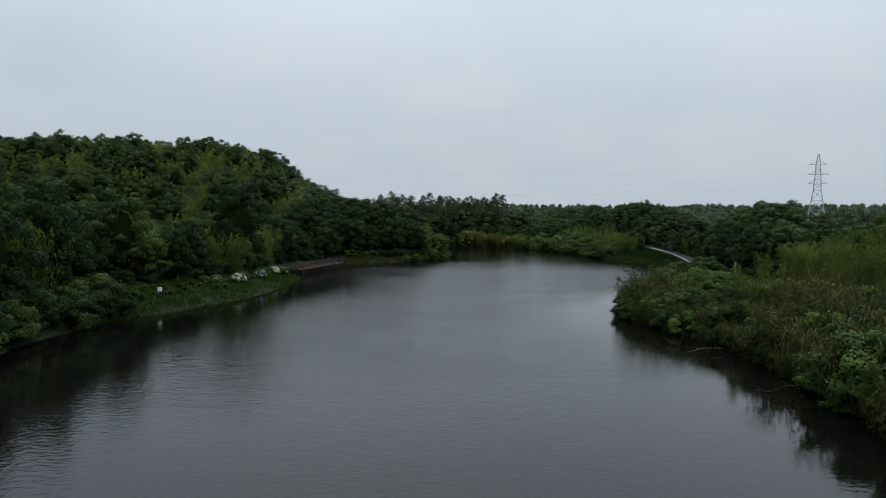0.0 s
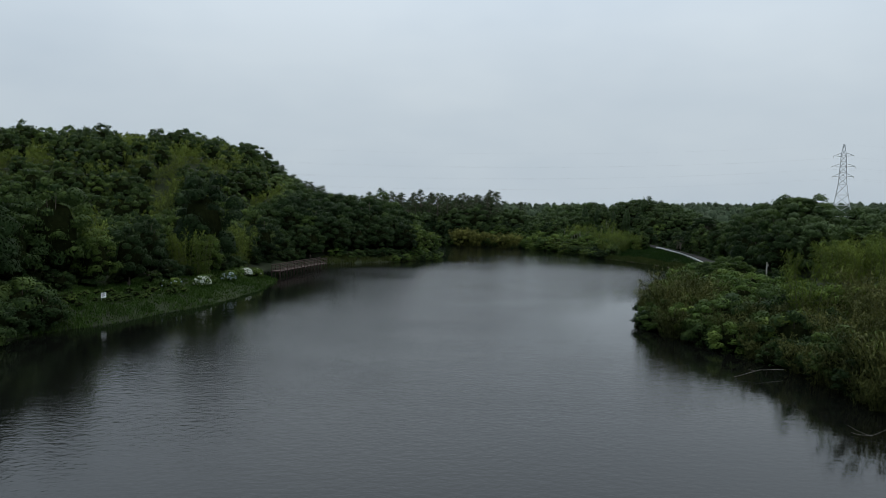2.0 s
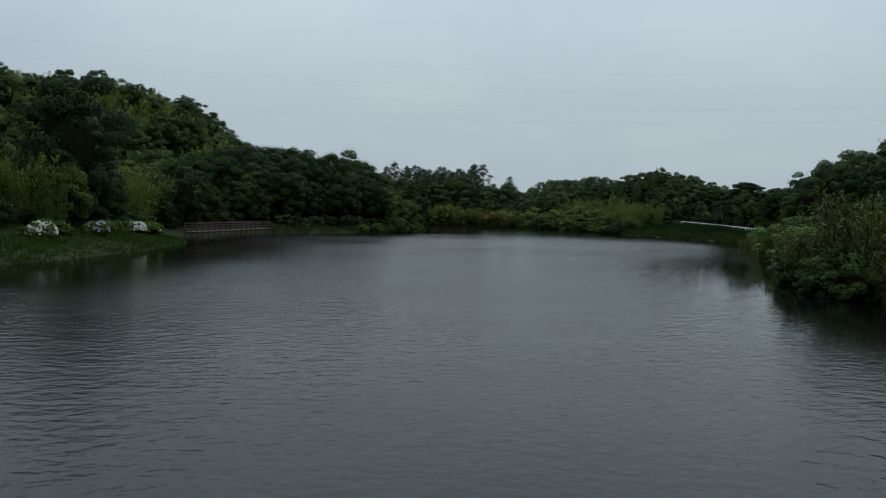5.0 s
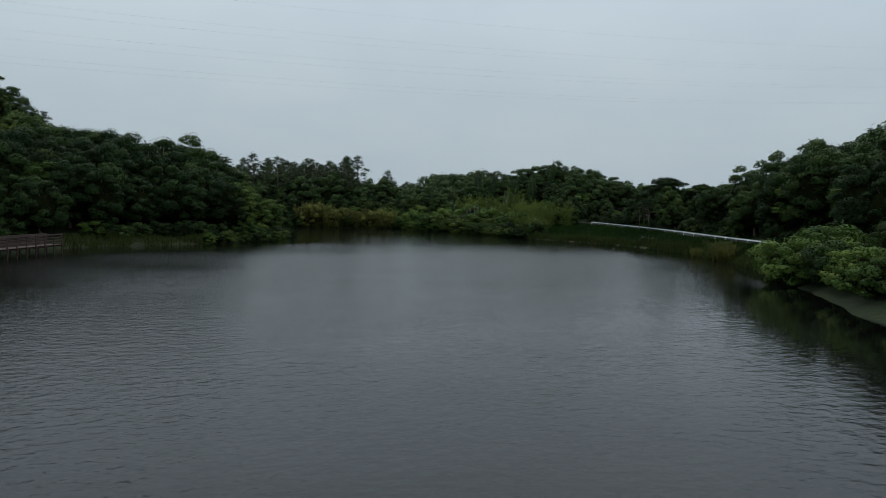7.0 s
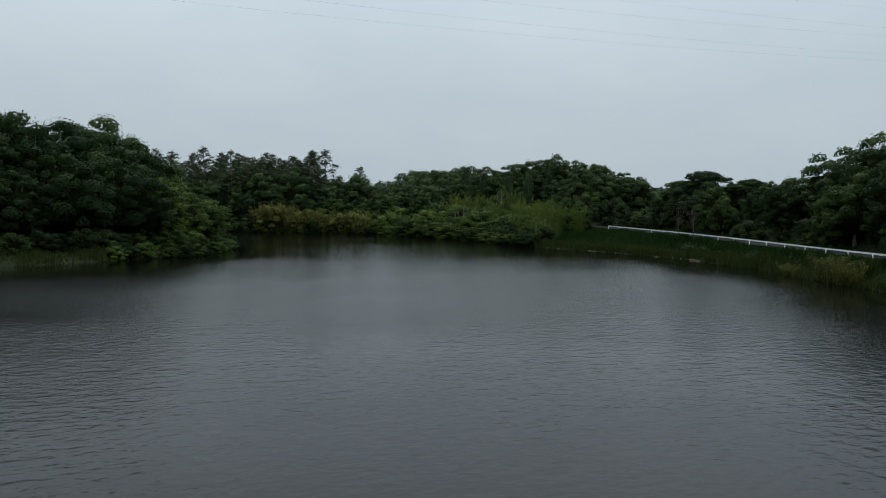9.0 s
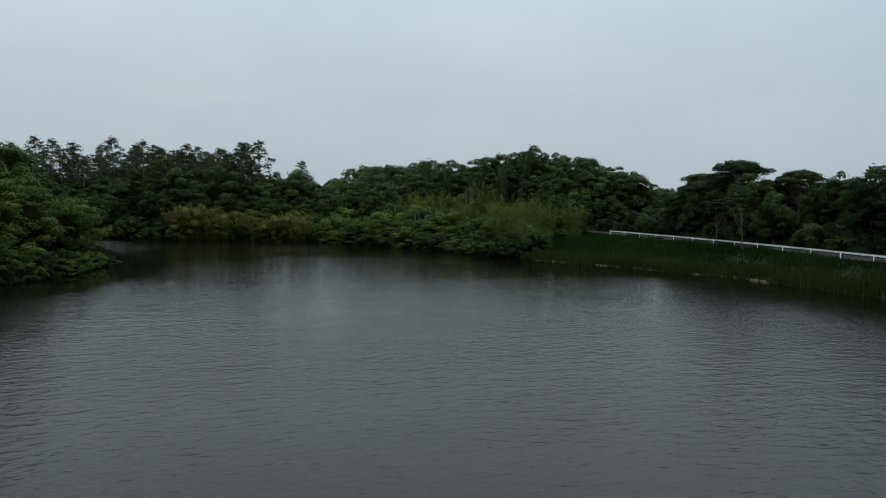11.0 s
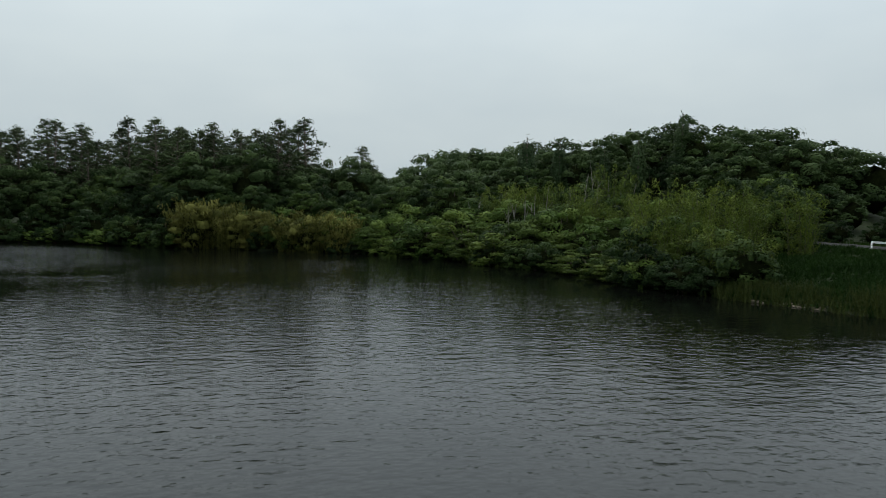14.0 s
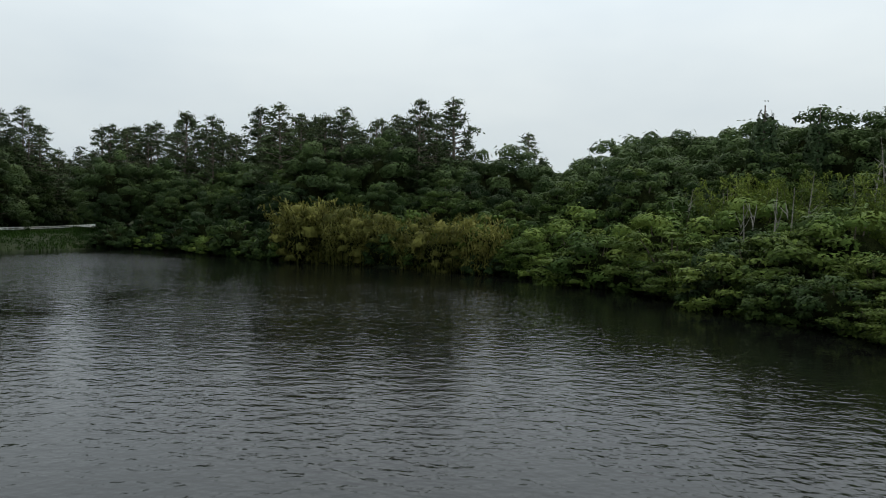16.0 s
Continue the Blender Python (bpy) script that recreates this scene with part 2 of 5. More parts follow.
def water_material():
    """Murky lake water: a dark body under a mirror skin of wind ripples, calm in the lee of the banks."""
    m, n, l, bsdf = material("rippled_lake_water")
    bsdf.inputs["Base Color"].default_value = (0.0026, 0.0030, 0.0024, 1)
    bsdf.inputs["Roughness"].default_value = 0.03
    bsdf.inputs["IOR"].default_value = 1.333
    c = n.new("ShaderNodeTexCoord")

    def ripples(across, along, turn, detail):
        mp = n.new("ShaderNodeMapping")
        mp.inputs["Rotation"].default_value = (0, 0, radians(turn))
        mp.inputs["Scale"].default_value = (1 / along, 1 / across, 1)
        t = n.new("ShaderNodeTexNoise")
        t.inputs["Scale"].default_value, t.inputs["Detail"].default_value, t.inputs["Roughness"].default_value = 1.0, detail, 0.5
        l.new(c.outputs["Object"], mp.inputs["Vector"]); l.new(mp.outputs["Vector"], t.inputs["Vector"])
        return t
    small, mid, big, lanes = ripples(0.13, 0.21, 9, 1.0), ripples(0.42, 0.62, -7, 1.5), ripples(1.5, 2.2, 14, 1.0), ripples(26, 44, 25, 3.0)
    s0 = n.new("ShaderNodeMath"); s0.operation = "MULTIPLY_ADD"; s0.inputs[1].default_value = 3.0
    s = n.new("ShaderNodeMath"); s.operation = "MULTIPLY_ADD"; s.inputs[1].default_value = 2.0
    l.new(mid.outputs["Fac"], s0.inputs[0]); l.new(small.outputs["Fac"], s0.inputs[2])
    l.new(big.outputs["Fac"], s.inputs[0]); l.new(s0.outputs[0], s.inputs[2])
    r = ramp_node(n, [(0.35, (0.55, 0.55, 0.55)), (0.65, (1.0, 1.0, 1.0))])
    l.new(lanes.outputs["Fac"], r.inputs["Fac"])
    wind = n.new("ShaderNodeAttribute"); wind.attribute_name = "wind"
    g = n.new("ShaderNodeMath"); g.operation = "MULTIPLY"
    l.new(wind.outputs["Fac"], g.inputs[0]); l.new(r.outputs["Color"], g.inputs[1])
    h = n.new("ShaderNodeMath"); h.operation = "MULTIPLY"
    l.new(s.outputs[0], h.inputs[0]); l.new(g.outputs[0], h.inputs[1])
    # the finest ripples, too small to see singly
    skin = n.new("ShaderNodeMath"); skin.operation = "MULTIPLY_ADD"; skin.inputs[1].default_value, skin.inputs[2].default_value = 0.19, 0.03
    fine = n.new("ShaderNodeAttribute"); fine.attribute_name = "fine"
    fg = n.new("ShaderNodeMath"); fg.operation = "MULTIPLY"
    l.new(g.outputs[0], fg.inputs[0]); l.new(fine.outputs["Fac"], fg.inputs[1])
    most = n.new("ShaderNodeMath"); most.operation = "MINIMUM"; most.inputs[1].default_value = 0.25
    l.new(fg.outputs[0], skin.inputs[0]); l.new(skin.outputs[0], most.inputs[0]); l.new(most.outputs[0], bsdf.inputs["Roughness"])
    bp = n.new("ShaderNodeBump"); bp.inputs["Strength"].default_value, bp.inputs["Distance"].default_value = 1.0, WAVE
    l.new(h.outputs[0], bp.inputs["Height"]); l.new(bp.outputs["Normal"], bsdf.inputs["Normal"])
    return m


WAVE = 0.0155
SOIL = ground_material()
WATER = water_material()


# ---- mesh helpers ----
class Mesher:
    """Gathers vertices and faces (three or four corners) and makes one mesh of them."""

    def __init__(self):
        self.v, self.f, self.count = [], [], 0
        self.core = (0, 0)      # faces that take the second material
        self.soft = []          # (first vertex, normals) of leaves that shade with their billow

    def add(self, verts, faces):
        verts = np.asarray(verts, float).reshape(-1, 3)
        self.v.append(verts)
        self.f += [tuple(i + self.count for i in face) for face in faces]
        self.count += len(verts)

    def leaves(self, corners, soft=None):
        """corners: n x 3 x 3; soft: n x 3, the way the billow faces at each leaf."""
        k = len(corners)
        corners = np.asarray(corners, float)
        if soft is not None:
            soft = unit(soft)
            face = np.cross(corners[:, 1] - corners[:, 0], corners[:, 2] - corners[:, 0])
            back = np.sum(face * soft, axis=1) < 0
            corners[back] = corners[back][:, ::-1]
            self.soft.append((self.count, np.repeat(soft, 3, axis=0)))
        idx = (np.arange(k * 3) + self.count).reshape(k, 3)
        self.v.append(np.asarray(corners, float).reshape(-1, 3))
        self.f += idx.tolist()
        self.count += k * 3

    def box(self, centre, size, turn=0.0, tilt=0.0):
        x, y, z = (a / 2 for a in size)
        pts = np.array([(sx * x, sy * y, sz * z) for sz in (-1, 1) for sx, sy in ((-1, -1), (1, -1), (1, 1), (-1, 1))])
        m = np.array((Euler((0, tilt, turn)).to_matrix()))
        self.add(pts @ m.T + np.array(centre), [(3, 2, 1, 0), (4, 5, 6, 7), (0, 1, 5, 4), (1, 2, 6, 5), (2, 3, 7, 6), (3, 0, 4, 7)])

    def tube(self, path, radii, sides=6):
        path = np.asarray(path, float)
        rings = []
        for i, p in enumerate(path):
            d = path[min(i + 1, len(path) - 1)] - path[max(i - 1, 0)]
            d = d / (np.linalg.norm(d) + 1e-9)
            a = np.cross(d, (0.0, 0.0, 1.0)) if abs(d[2]) < 0.9 else np.cross(d, (1.0, 0.0, 0.0))
            a = a / np.linalg.norm(a)
            b = np.cross(d, a)
            ang = np.arange(sides) * 2 * np.pi / sides
            rings.append(p + radii[i] * (np.outer(np.cos(ang), a) + np.outer(np.sin(ang), b)))
        faces = []
        for i in range(len(path) - 1):
            for k in range(sides):
                k2 = (k + 1) % sides
                faces.append((i * sides + k, i * sides + k2, (i + 1) * sides + k2, (i + 1) * sides + k))
        faces.append(tuple(range(sides))[::-1])
        faces.append(tuple((len(path) - 1) * sides + k for k in range(sides)))
        self.add(np.concatenate(rings), faces)

    def mesh(self, name, mat, smooth=False):
        me = bpy.data.meshes.new(name)
        me.from_pydata(np.concatenate(self.v).tolist(), [], self.f)
        me.materials.append(mat)
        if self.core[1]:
            me.materials.append(SHADED_TWIGS)
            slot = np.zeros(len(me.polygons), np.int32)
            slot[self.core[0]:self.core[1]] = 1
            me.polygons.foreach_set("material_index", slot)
        if smooth:
            me.polygons.foreach_set("use_smooth", [True] * len(me.polygons))
        me.update()
        if self.soft:
            me.polygons.foreach_set("use_smooth", [True] * len(me.polygons))
            me.update()
            nv = np.empty(len(me.vertices) * 3)
            me.vertices.foreach_get("normal", nv)
            nv = nv.reshape(-1, 3)
            for first, nn in self.soft:
                nv[first:first + len(nn)] = nn
            me.normals_split_custom_set_from_vertices(nv.tolist())
            SOFT[me.name] = nv
        return me


SOFT = {}


def part(name, mesher, mat, parent, label="", smooth=False):
    """One mesh object under a thing or a part; mesher may be a mesh that is shared."""
    me = mesher if isinstance(mesher, bpy.types.Mesh) else mesher.mesh(name, mat, smooth)
    ob = new(name, me)
    ob.parent = parent
    return tagged(ob, label) if label else ob


def thing(name, m, label, category, group="", kind=""):
    ob = new(name)
    ob.matrix_basis = m
    return tagged(ob, label, category, group, kind)


def unit(v):
    return v / (np.linalg.norm(v, axis=-1, keepdims=True) + 1e-9)


def leaf_cards(rng, centres, normals, length, width, droop=0.0):
    """Leaf sprays: pointed blades lying along a random direction across each normal. n x 3 x 3 corners."""
    n = len(centres)
    r = unit(rng.normal(size=(n, 3)))
    along = unit(r - normals * np.sum(r * normals, axis=1, keepdims=True))
    along[:, 2] -= droop
    across = unit(np.cross(normals, along))
    ll = (length * rng.uniform(0.65, 1.4, n))[:, None]
    ww = (width * rng.uniform(0.65, 1.35, n))[:, None]
    root = centres - along * ll * 0.4
    skew = rng.uniform(0.25, 0.75, n)[:, None]
    return np.stack([root + across * ww * skew, centres + along * ll * 0.6, root - across * ww * (1 - skew)], axis=1)


def blob(mesher, rng, centre, radii, rough=0.18, rings=5, sides=8):
    """A closed uneven lump that stands for the dense inside of a crown."""
    pts, faces = [], []
    ph = rng.uniform(0, 6.28, 6)
    for i in range(rings + 1):
        a = math.pi * i / rings
        for k in range(sides):
            b = 2 * math.pi * k / sides
            s = 1 + rough * (math.sin(3 * b + ph[0] + a) + math.sin(2 * a * 2 + ph[1] + 2 * b)) * 0.6
            pts.append((centre[0] + radii[0] * s * math.sin(a) * math.cos(b), centre[1] + radii[1] * s * math.sin(a) * math.sin(b), centre[2] + radii[2] * s * math.cos(a)))
    for i in range(rings):
        for k in range(sides):
            k2 = (k + 1) % sides
            faces.append((i * sides + k, (i + 1) * sides + k, (i + 1) * sides + k2, i * sides + k2))
    mesher.add(pts, faces)


def dome(rings, sides, low):
    """A unit ball without its underside: corners and faces."""
    pts, faces = [(0.0, 0.0, 1.0)], []
    for i in range(1, rings + 1):
        a = low * i / rings
        for k in range(sides):
            b = 2 * math.pi * (k + 0.5 * (i % 2)) / sides
            pts.append((math.sin(a) * math.cos(b), math.sin(a) * math.sin(b), math.cos(a)))
    for k in range(sides):
        faces.append((0, 1 + k, 1 + (k + 1) % sides))
    for i in range(1, rings):
        p, q = 1 + (i - 1) * sides, 1 + i * sides
        for k in range(sides):
            k2 = (k + 1) % sides
            if i % 2:
                faces += [(p + k, q + k, q + k2), (p + k, q + k2, p + k2)]
            else:
                faces += [(p + k, q + k, p + k2), (p + k2, q + k, q + k2)]
    return np.array(pts), faces


DOME = dome(3, 6, 2.1)


def lobe(mesher, rng, centre, radii, lump=0.35):
    """The leafy inside of one billow of a crown: an uneven broken dome."""
    v, faces = DOME
    s = 1 + lump * np.clip(rng.normal(size=len(v)), -1.6, 1.6) * 0.6
    turn = rng.uniform(0, 6.28)
    w = v * s[:, None]
    w = np.stack([w[:, 0] * math.cos(turn) - w[:, 1] * math.sin(turn), w[:, 0] * math.sin(turn) + w[:, 1] * math.cos(turn), w[:, 2]], axis=1)
    mesher.add(w * np.asarray(radii) + np.asarray(centre), faces)


# ---- plants, each kind built a few times and then repeated ----
def crown_cloud(rng, mesher, radius, base, height, clumps, per, leaf, flat=0.55, low=0.3, core=0.62, lop=0.2, least=0.2):
    """A crown of separate leafy billows on a lumpy dome from base to height, round a core coloured dark as inner shade.
    """
    mid = base + (height - base) * 0.42
    up, down = height - mid, mid - base
    first = len(mesher.f)
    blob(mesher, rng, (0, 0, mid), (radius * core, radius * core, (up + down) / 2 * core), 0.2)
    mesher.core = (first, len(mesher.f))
    k = np.arange(clumps) + 0.5
    cosz = 1 - k / clumps * (1 + low * 2.2)
    az = k * 2.39996 + rng.uniform(-0.5, 0.5, clumps)
    sinz = np.sqrt(np.clip(1 - cosz ** 2, 0, 1))
    reach = rng.uniform(0.6, 1.0, clumps) * (1 + lop * np.sin(az + rng.uniform(0, 6.28)))
    cc = np.stack([radius * reach * sinz * np.cos(az), radius * reach * sinz * np.sin(az), mid + np.where(cosz > 0, up, down) * cosz * rng.uniform(0.72, 1.0, clumps)], axis=1)
    rc = radius * rng.uniform(least, 0.44, clumps)
    for c, r in zip(cc, rc):
        lobe(mesher, rng, c, (r * 0.8, r * 0.8, r * flat * 0.8))
        n = max(6, int(per * (r / radius / 0.35) ** 1.6))
        d = unit(rng.normal(size=(n, 3)))
        d[:, 2] = np.abs(d[:, 2]) * 1.3 - 0.35
        d = unit(d)
        p = c + d * np.array([r, r, r * flat]) * rng.uniform(0.74, 1.16, n)[:, None]
        nrm = unit(d * np.array([1, 1, 1.3]) + rng.normal(size=(n, 3)) * 0.33 + np.array([0, 0, 0.25]))
        out = unit((c - np.array([0, 0, mid])) * np.array([1, 1, radius / up]))
        mesher.leaves(leaf_cards(rng, p, nrm, leaf, leaf * 0.66, 0.25), d * 0.8 + out * 0.4 + np.array([0, 0, 0.15]) + rng.normal(size=(n, 3)) * 0.16)
    return cc


def trunk_of(rng, height, radius, targets, limbs=6):
    m = Mesher()
    bend = rng.uniform(-0.4, 0.4, 2)
    path = [(0, 0, -0.6), (bend[0] * 0.3, bend[1] * 0.3, height * 0.3), (bend[0], bend[1], height * 0.62), (bend[0] * 1.2, bend[1] * 1.2, height * 0.9)]
    m.tube(path, [radius * 1.3, radius, radius * 0.7, radius * 0.25])
    for t in targets[rng.permutation(len(targets))[:limbs]]:
        s = rng.uniform(0.35, 0.65)
        a = np.array([bend[0] * s, bend[1] * s, height * s])
        m.tube([a, a * 0.45 + t * 0.55 + np.array([0, 0, -0.4]), t], [radius * 0.5, radius * 0.32, radius * 0.12], 5)
    return m


def broadleaf_kind(seed, height, radius, clumps, per, leaf, mat, flat=0.55, base=0.22, name="crown", least=0.2):
    rng = np.random.default_rng(seed)
    crown = Mesher()
    cc = crown_cloud(rng, crown, radius, height * base, height, clumps, per, leaf, flat, least=least)
    return [("trunk", trunk_of(rng, height * 0.8, 0.035 * height * 0.7, cc).mesh("trunk", BARK)), ("crown", crown.mesh(name, mat))]


def shrub_kind(seed, height, radius, clumps, per, leaf, mat, flat=0.5):
    rng = np.random.default_rng(seed)
    crown = Mesher()
    cc = crown_cloud(rng, crown, radius, -0.3, height, clumps, per, leaf, flat, low=0.42, core=0.6 if flat > 0.4 else 0.36)
    stems = Mesher()
    for t in cc[:5]:
        stems.tube([(0, 0, -0.5), t * 0.6 + np.array([0, 0, -0.1]), t], [0.09, 0.06, 0.02], 5)
    return [("stem", stems.mesh("stem", BARK)), ("foliage", crown.mesh("foliage", mat))]


def pine_kind(seed, height, spread, mat, pads=22, bare=0.4, per=60, needle=0.55, point=1.0):
    """A pine: a leaning stem, limbs and flat needle pads in rough tiers, narrowing to the tip."""
    rng = np.random.default_rng(seed)
    crown, trunk = Mesher(), Mesher()
    lean = rng.uniform(-0.6, 0.6, 2)
    trunk.tube([(0, 0, -0.6), (lean[0] * 0.4, lean[1] * 0.4, height * 0.5), (lean[0], lean[1], height * 0.97)], [0.22, 0.16, 0.04])
    for k in range(pads):
        q = (k + rng.uniform(0, 1)) / pads
        s = bare + (1 - bare) * q * 0.97
        reach = spread * (1 - q ** (1.6 / point)) * rng.uniform(0.35, 1.0) + 0.35
        az = k * 2.4 + rng.uniform(-0.6, 0.6)
        root = np.array([lean[0] * s, lean[1] * s, height * (s - 0.03)])
        c = root + np.array([math.cos(az) * reach, math.sin(az) * reach, reach * rng.uniform(0.0, 0.3) + 0.3])
        trunk.tube([root, c], [0.05, 0.02], 4)
        r = (0.42 + 0.5 * spread / 3.3 * (1 - q * 0.6)) * rng.uniform(0.8, 1.35)
        lobe(crown, rng, c, (r * 0.62, r * 0.62, r * 0.26), 0.5)
        d = unit(rng.normal(size=(per, 3)))
        p = c + d * np.array([r, r, r * 0.5]) * rng.uniform(0.5, 1.25, per)[:, None]
        crown.leaves(leaf_cards(rng, p, unit(rng.normal(size=(per, 3)) * 0.6 + np.array([0, 0, 0.8])), needle, needle * 0.32, -0.2), d * np.array([0.7, 0.7, 1.0]) + (c - root) * 0.12 + rng.normal(size=(per, 3)) * 0.2 + np.array([0, 0, 0.15]))
    top = np.array([lean[0], lean[1], height])
    down = rng.uniform(0.1, 1.9, 40)
    p = top + rng.normal(size=(40, 3)) * np.array([0.2, 0.2, 0.05]) * (0.4 + down[:, None]) - np.stack([down * 0, down * 0, down], axis=1)
    crown.leaves(leaf_cards(rng, p, unit(rng.normal(size=(40, 3))), 0.4, 0.2, -0.5), (p - top) * 1.5 + rng.normal(size=(40, 3)) * 0.3)
    return [("trunk", trunk.mesh("trunk", BARK)), ("crown", crown.mesh("crown", mat))]


def cedar_kind(seed, height, spread, mat, n=1100):
    rng = np.random.default_rng(seed)
    crown, trunk = Mesher(), Mesher()
    trunk.tube([(0, 0, -0.6), (0, 0, height * 0.95)], [0.25, 0.04])
    blob(crown, rng, (0, 0, height * 0.45), (spread * 0.6, spread * 0.6, height * 0.42), 0.1)
    s = 1 - np.sqrt(rng.uniform(0, 1, n))
    s = 0.08 + 0.92 * s
    az = rng.uniform(0, 6.28, n)
    r = spread * np.power(1 - s, 0.75) * (1 + 0.16 * np.sin(az * 5 + s * 30)) * rng.uniform(0.75, 1.05, n) + 0.08
    p = np.stack([r * np.cos(az), r * np.sin(az), s * height], axis=1)
    nrm = unit(np.stack([np.cos(az), np.sin(az), np.full(n, 0.8)], axis=1) + rng.normal(size=(n, 3)) * 0.4)
    crown.leaves(leaf_cards(rng, p, nrm, 0.5, 0.28, 0.6), np.stack([np.cos(az), np.sin(az), np.full(n, 0.5)], axis=1) + rng.normal(size=(n, 3)) * 0.3)
    return [("trunk", trunk.mesh("trunk", BARK)), ("crown", crown.mesh("crown", mat))]


def plume_kind(seed, height, radius, culms, per, mat, leaf=0.5, arch=0.22, stem_mat=None, low=0.25, plume=0.7):
    """A clump of bamboo or tall reed: arching culms with drooping leaf plumes."""
    rng = np.random.default_rng(seed)
    leaves, stems = Mesher(), Mesher()
    for c in range(culms):
        az, rr = rng.uniform(0, 6.28), radius * math.sqrt(rng.uniform(0, 1))
        h = height * rng.uniform(0.68, 1.0)
        foot = np.array([rr * math.cos(az), rr * math.sin(az), -0.3])
        out = np.array([math.cos(az), math.sin(az), 0]) * arch * h * rng.uniform(0.3, 1.2)
        ts = np.array([0, 0.4, 0.75, 1.0])
        path = [foot + out * t ** 2.2 + np.array([0, 0, h * (t - 0.12 * t ** 3)]) for t in ts]
        stems.tube(path, [0.035, 0.03, 0.02, 0.006], 4)
        t = low + (1 - low) * rng.uniform(0, 1, per)
        p = foot + out * t[:, None] ** 2.2
        p[:, 2] += h * (t - 0.12 * t ** 3)
        w = plume * np.sin(np.clip((t - low) / (1 - low), 0, 1) * 2.6 + 0.35)
        p += rng.normal(size=(per, 3)) * np.array([0.6, 0.6, 0.35]) * w[:, None]
        nrm = unit(rng.normal(size=(per, 3)) * 0.7 + np.array([0, 0, 0.8]))
        mid = foot + out * t[:, None] ** 2.2
        lie = (p - mid) * np.array([1, 1, 0]) / (plume * 0.6) + (p - np.array([0, 0, 0])) * np.array([1, 1, 0]) / (radius + arch * height) * 0.7
        lie[:, 2] = t * 0.9 - 0.1
        leaves.leaves(leaf_cards(rng, p, nrm, leaf, leaf * 0.3, 0.7), lie + rng.normal(size=(per, 3)) * 0.3)
    return [("culm_mass", stems.mesh("culm_mass", stem_mat or CULM)), ("leaf_plume", leaves.mesh("leaf_plume", mat))]


def plant(name, kind, x, y, z, turn, size, label, category, group, squash=1.0):
    """A plant of a kind: an Empty at its foot, and its parts on the shared meshes."""
    ob = thing(name, pose(x, y, z, 0, 0, math.degrees(turn)) @ Matrix.Diagonal((size, size, size * squash, 1)), label, category, group)
    for part_name, me in kind:
        piece = part(part_name, me, None, ob)
        if part_name in ("culm_mass", "stem"):
            tagged(piece, kind="stuff")
    return ob


# ---- the lie of the land ----
SHORE_WEST = [(-46, -80), (-45, 20), (-44, 66), (-44, 80), (-44, 92), (-39.5, 99), (-36, 109), (-32, 121), (-30, 138), (-31.5, 155),
              (-38, 166), (-40, 178), (-35, 192), (-29, 198), (-24, 202), (-15, 208), (-6, 216), (-0.5, 225), (0.5, 238), (-1.5, 247)]
SHORE_NORTH = [(-10, 254), (-24, 260), (-34, 272), (-39, 288), (-36, 304), (-29, 312), (-27, 321), (-21, 325), (-10, 319), (5, 305.5),
               (18, 300.5), (32, 292), (40, 283), (44, 273), (48, 263), (50, 253)]
SHORE_EAST = [(50.5, 243), (52.5, 236), (55, 230), (58, 222), (60, 214), (61.5, 206), (61, 197), (60, 188), (58, 178), (55, 168), (51.5, 158),
              (46, 148), (40, 138), (34, 126), (30, 113), (27, 104), (28.8, 97), (32.5, 90), (34.2, 80), (34.3, 70), (33.6, 61), (32.6, 50), (32, 30), (33, -80)]


def rounded(pts, times=2):
    pts = np.array(pts, float)
    for _ in range(times):
        nxt = np.roll(pts, -1, axis=0)
        pts = np.stack([pts * 0.75 + nxt * 0.25, pts * 0.25 + nxt * 0.75], axis=1).reshape(-1, 2)
    return pts


LAKE = rounded(SHORE_WEST + SHORE_NORTH + SHORE_EAST, 2)
LAKE = LAKE + np.stack([np.sin(LAKE[:, 1] * 0.9) + np.sin(LAKE[:, 1] * 0.37 + 1), np.cos(LAKE[:, 0] * 0.8) + np.sin(LAKE[:, 0] * 0.31)], axis=1) * 0.3


def from_shore(x, y):
    """Metres from the waterline, minus in the lake."""
    x, y = np.atleast_1d(np.asarray(x, float)), np.atleast_1d(np.asarray(y, float))
    best, inside = np.full(x.shape, 1e9), np.zeros(x.shape, bool)
    for (ax, ay), (bx, by) in zip(LAKE, np.roll(LAKE, -1, axis=0)):
        dx, dy = bx - ax, by - ay
        t = np.clip(((x - ax) * dx + (y - ay) * dy) / (dx * dx + dy * dy + 1e-9), 0, 1)
        best = np.minimum(best, np.hypot(x - ax - t * dx, y - ay - t * dy))
        inside ^= ((ay > y) != (by > y)) & (x < (bx - ax) * (y - ay) / (by - ay + 1e-12) + ax)
    return np.where(inside, -best, best)


ROAD = np.array([(52.5, 20), (52.5, 60), (52, 105), (52.5, 135), (54.2, 150), (57.5, 163), (60.6, 175), (63.4, 186), (66.4, 203), (68.2, 218), (69.4, 241), (69.0, 262), (68, 290)], float)


def road_gap(x, y):
    """Metres east of the guard rail's line (minus: on the lake's side)."""
    return np.asarray(x, float) - np.interp(y, ROAD[:, 1], ROAD[:, 0])


def hump(x, y, cx, cy, west, east, south, north, high, power=2.0):
    dx, dy = x - cx, y - cy
    r = np.hypot(dx / np.where(dx < 0, west, east), dy / np.where(dy < 0, south, north))
    return high * np.exp(-np.power(r, power))


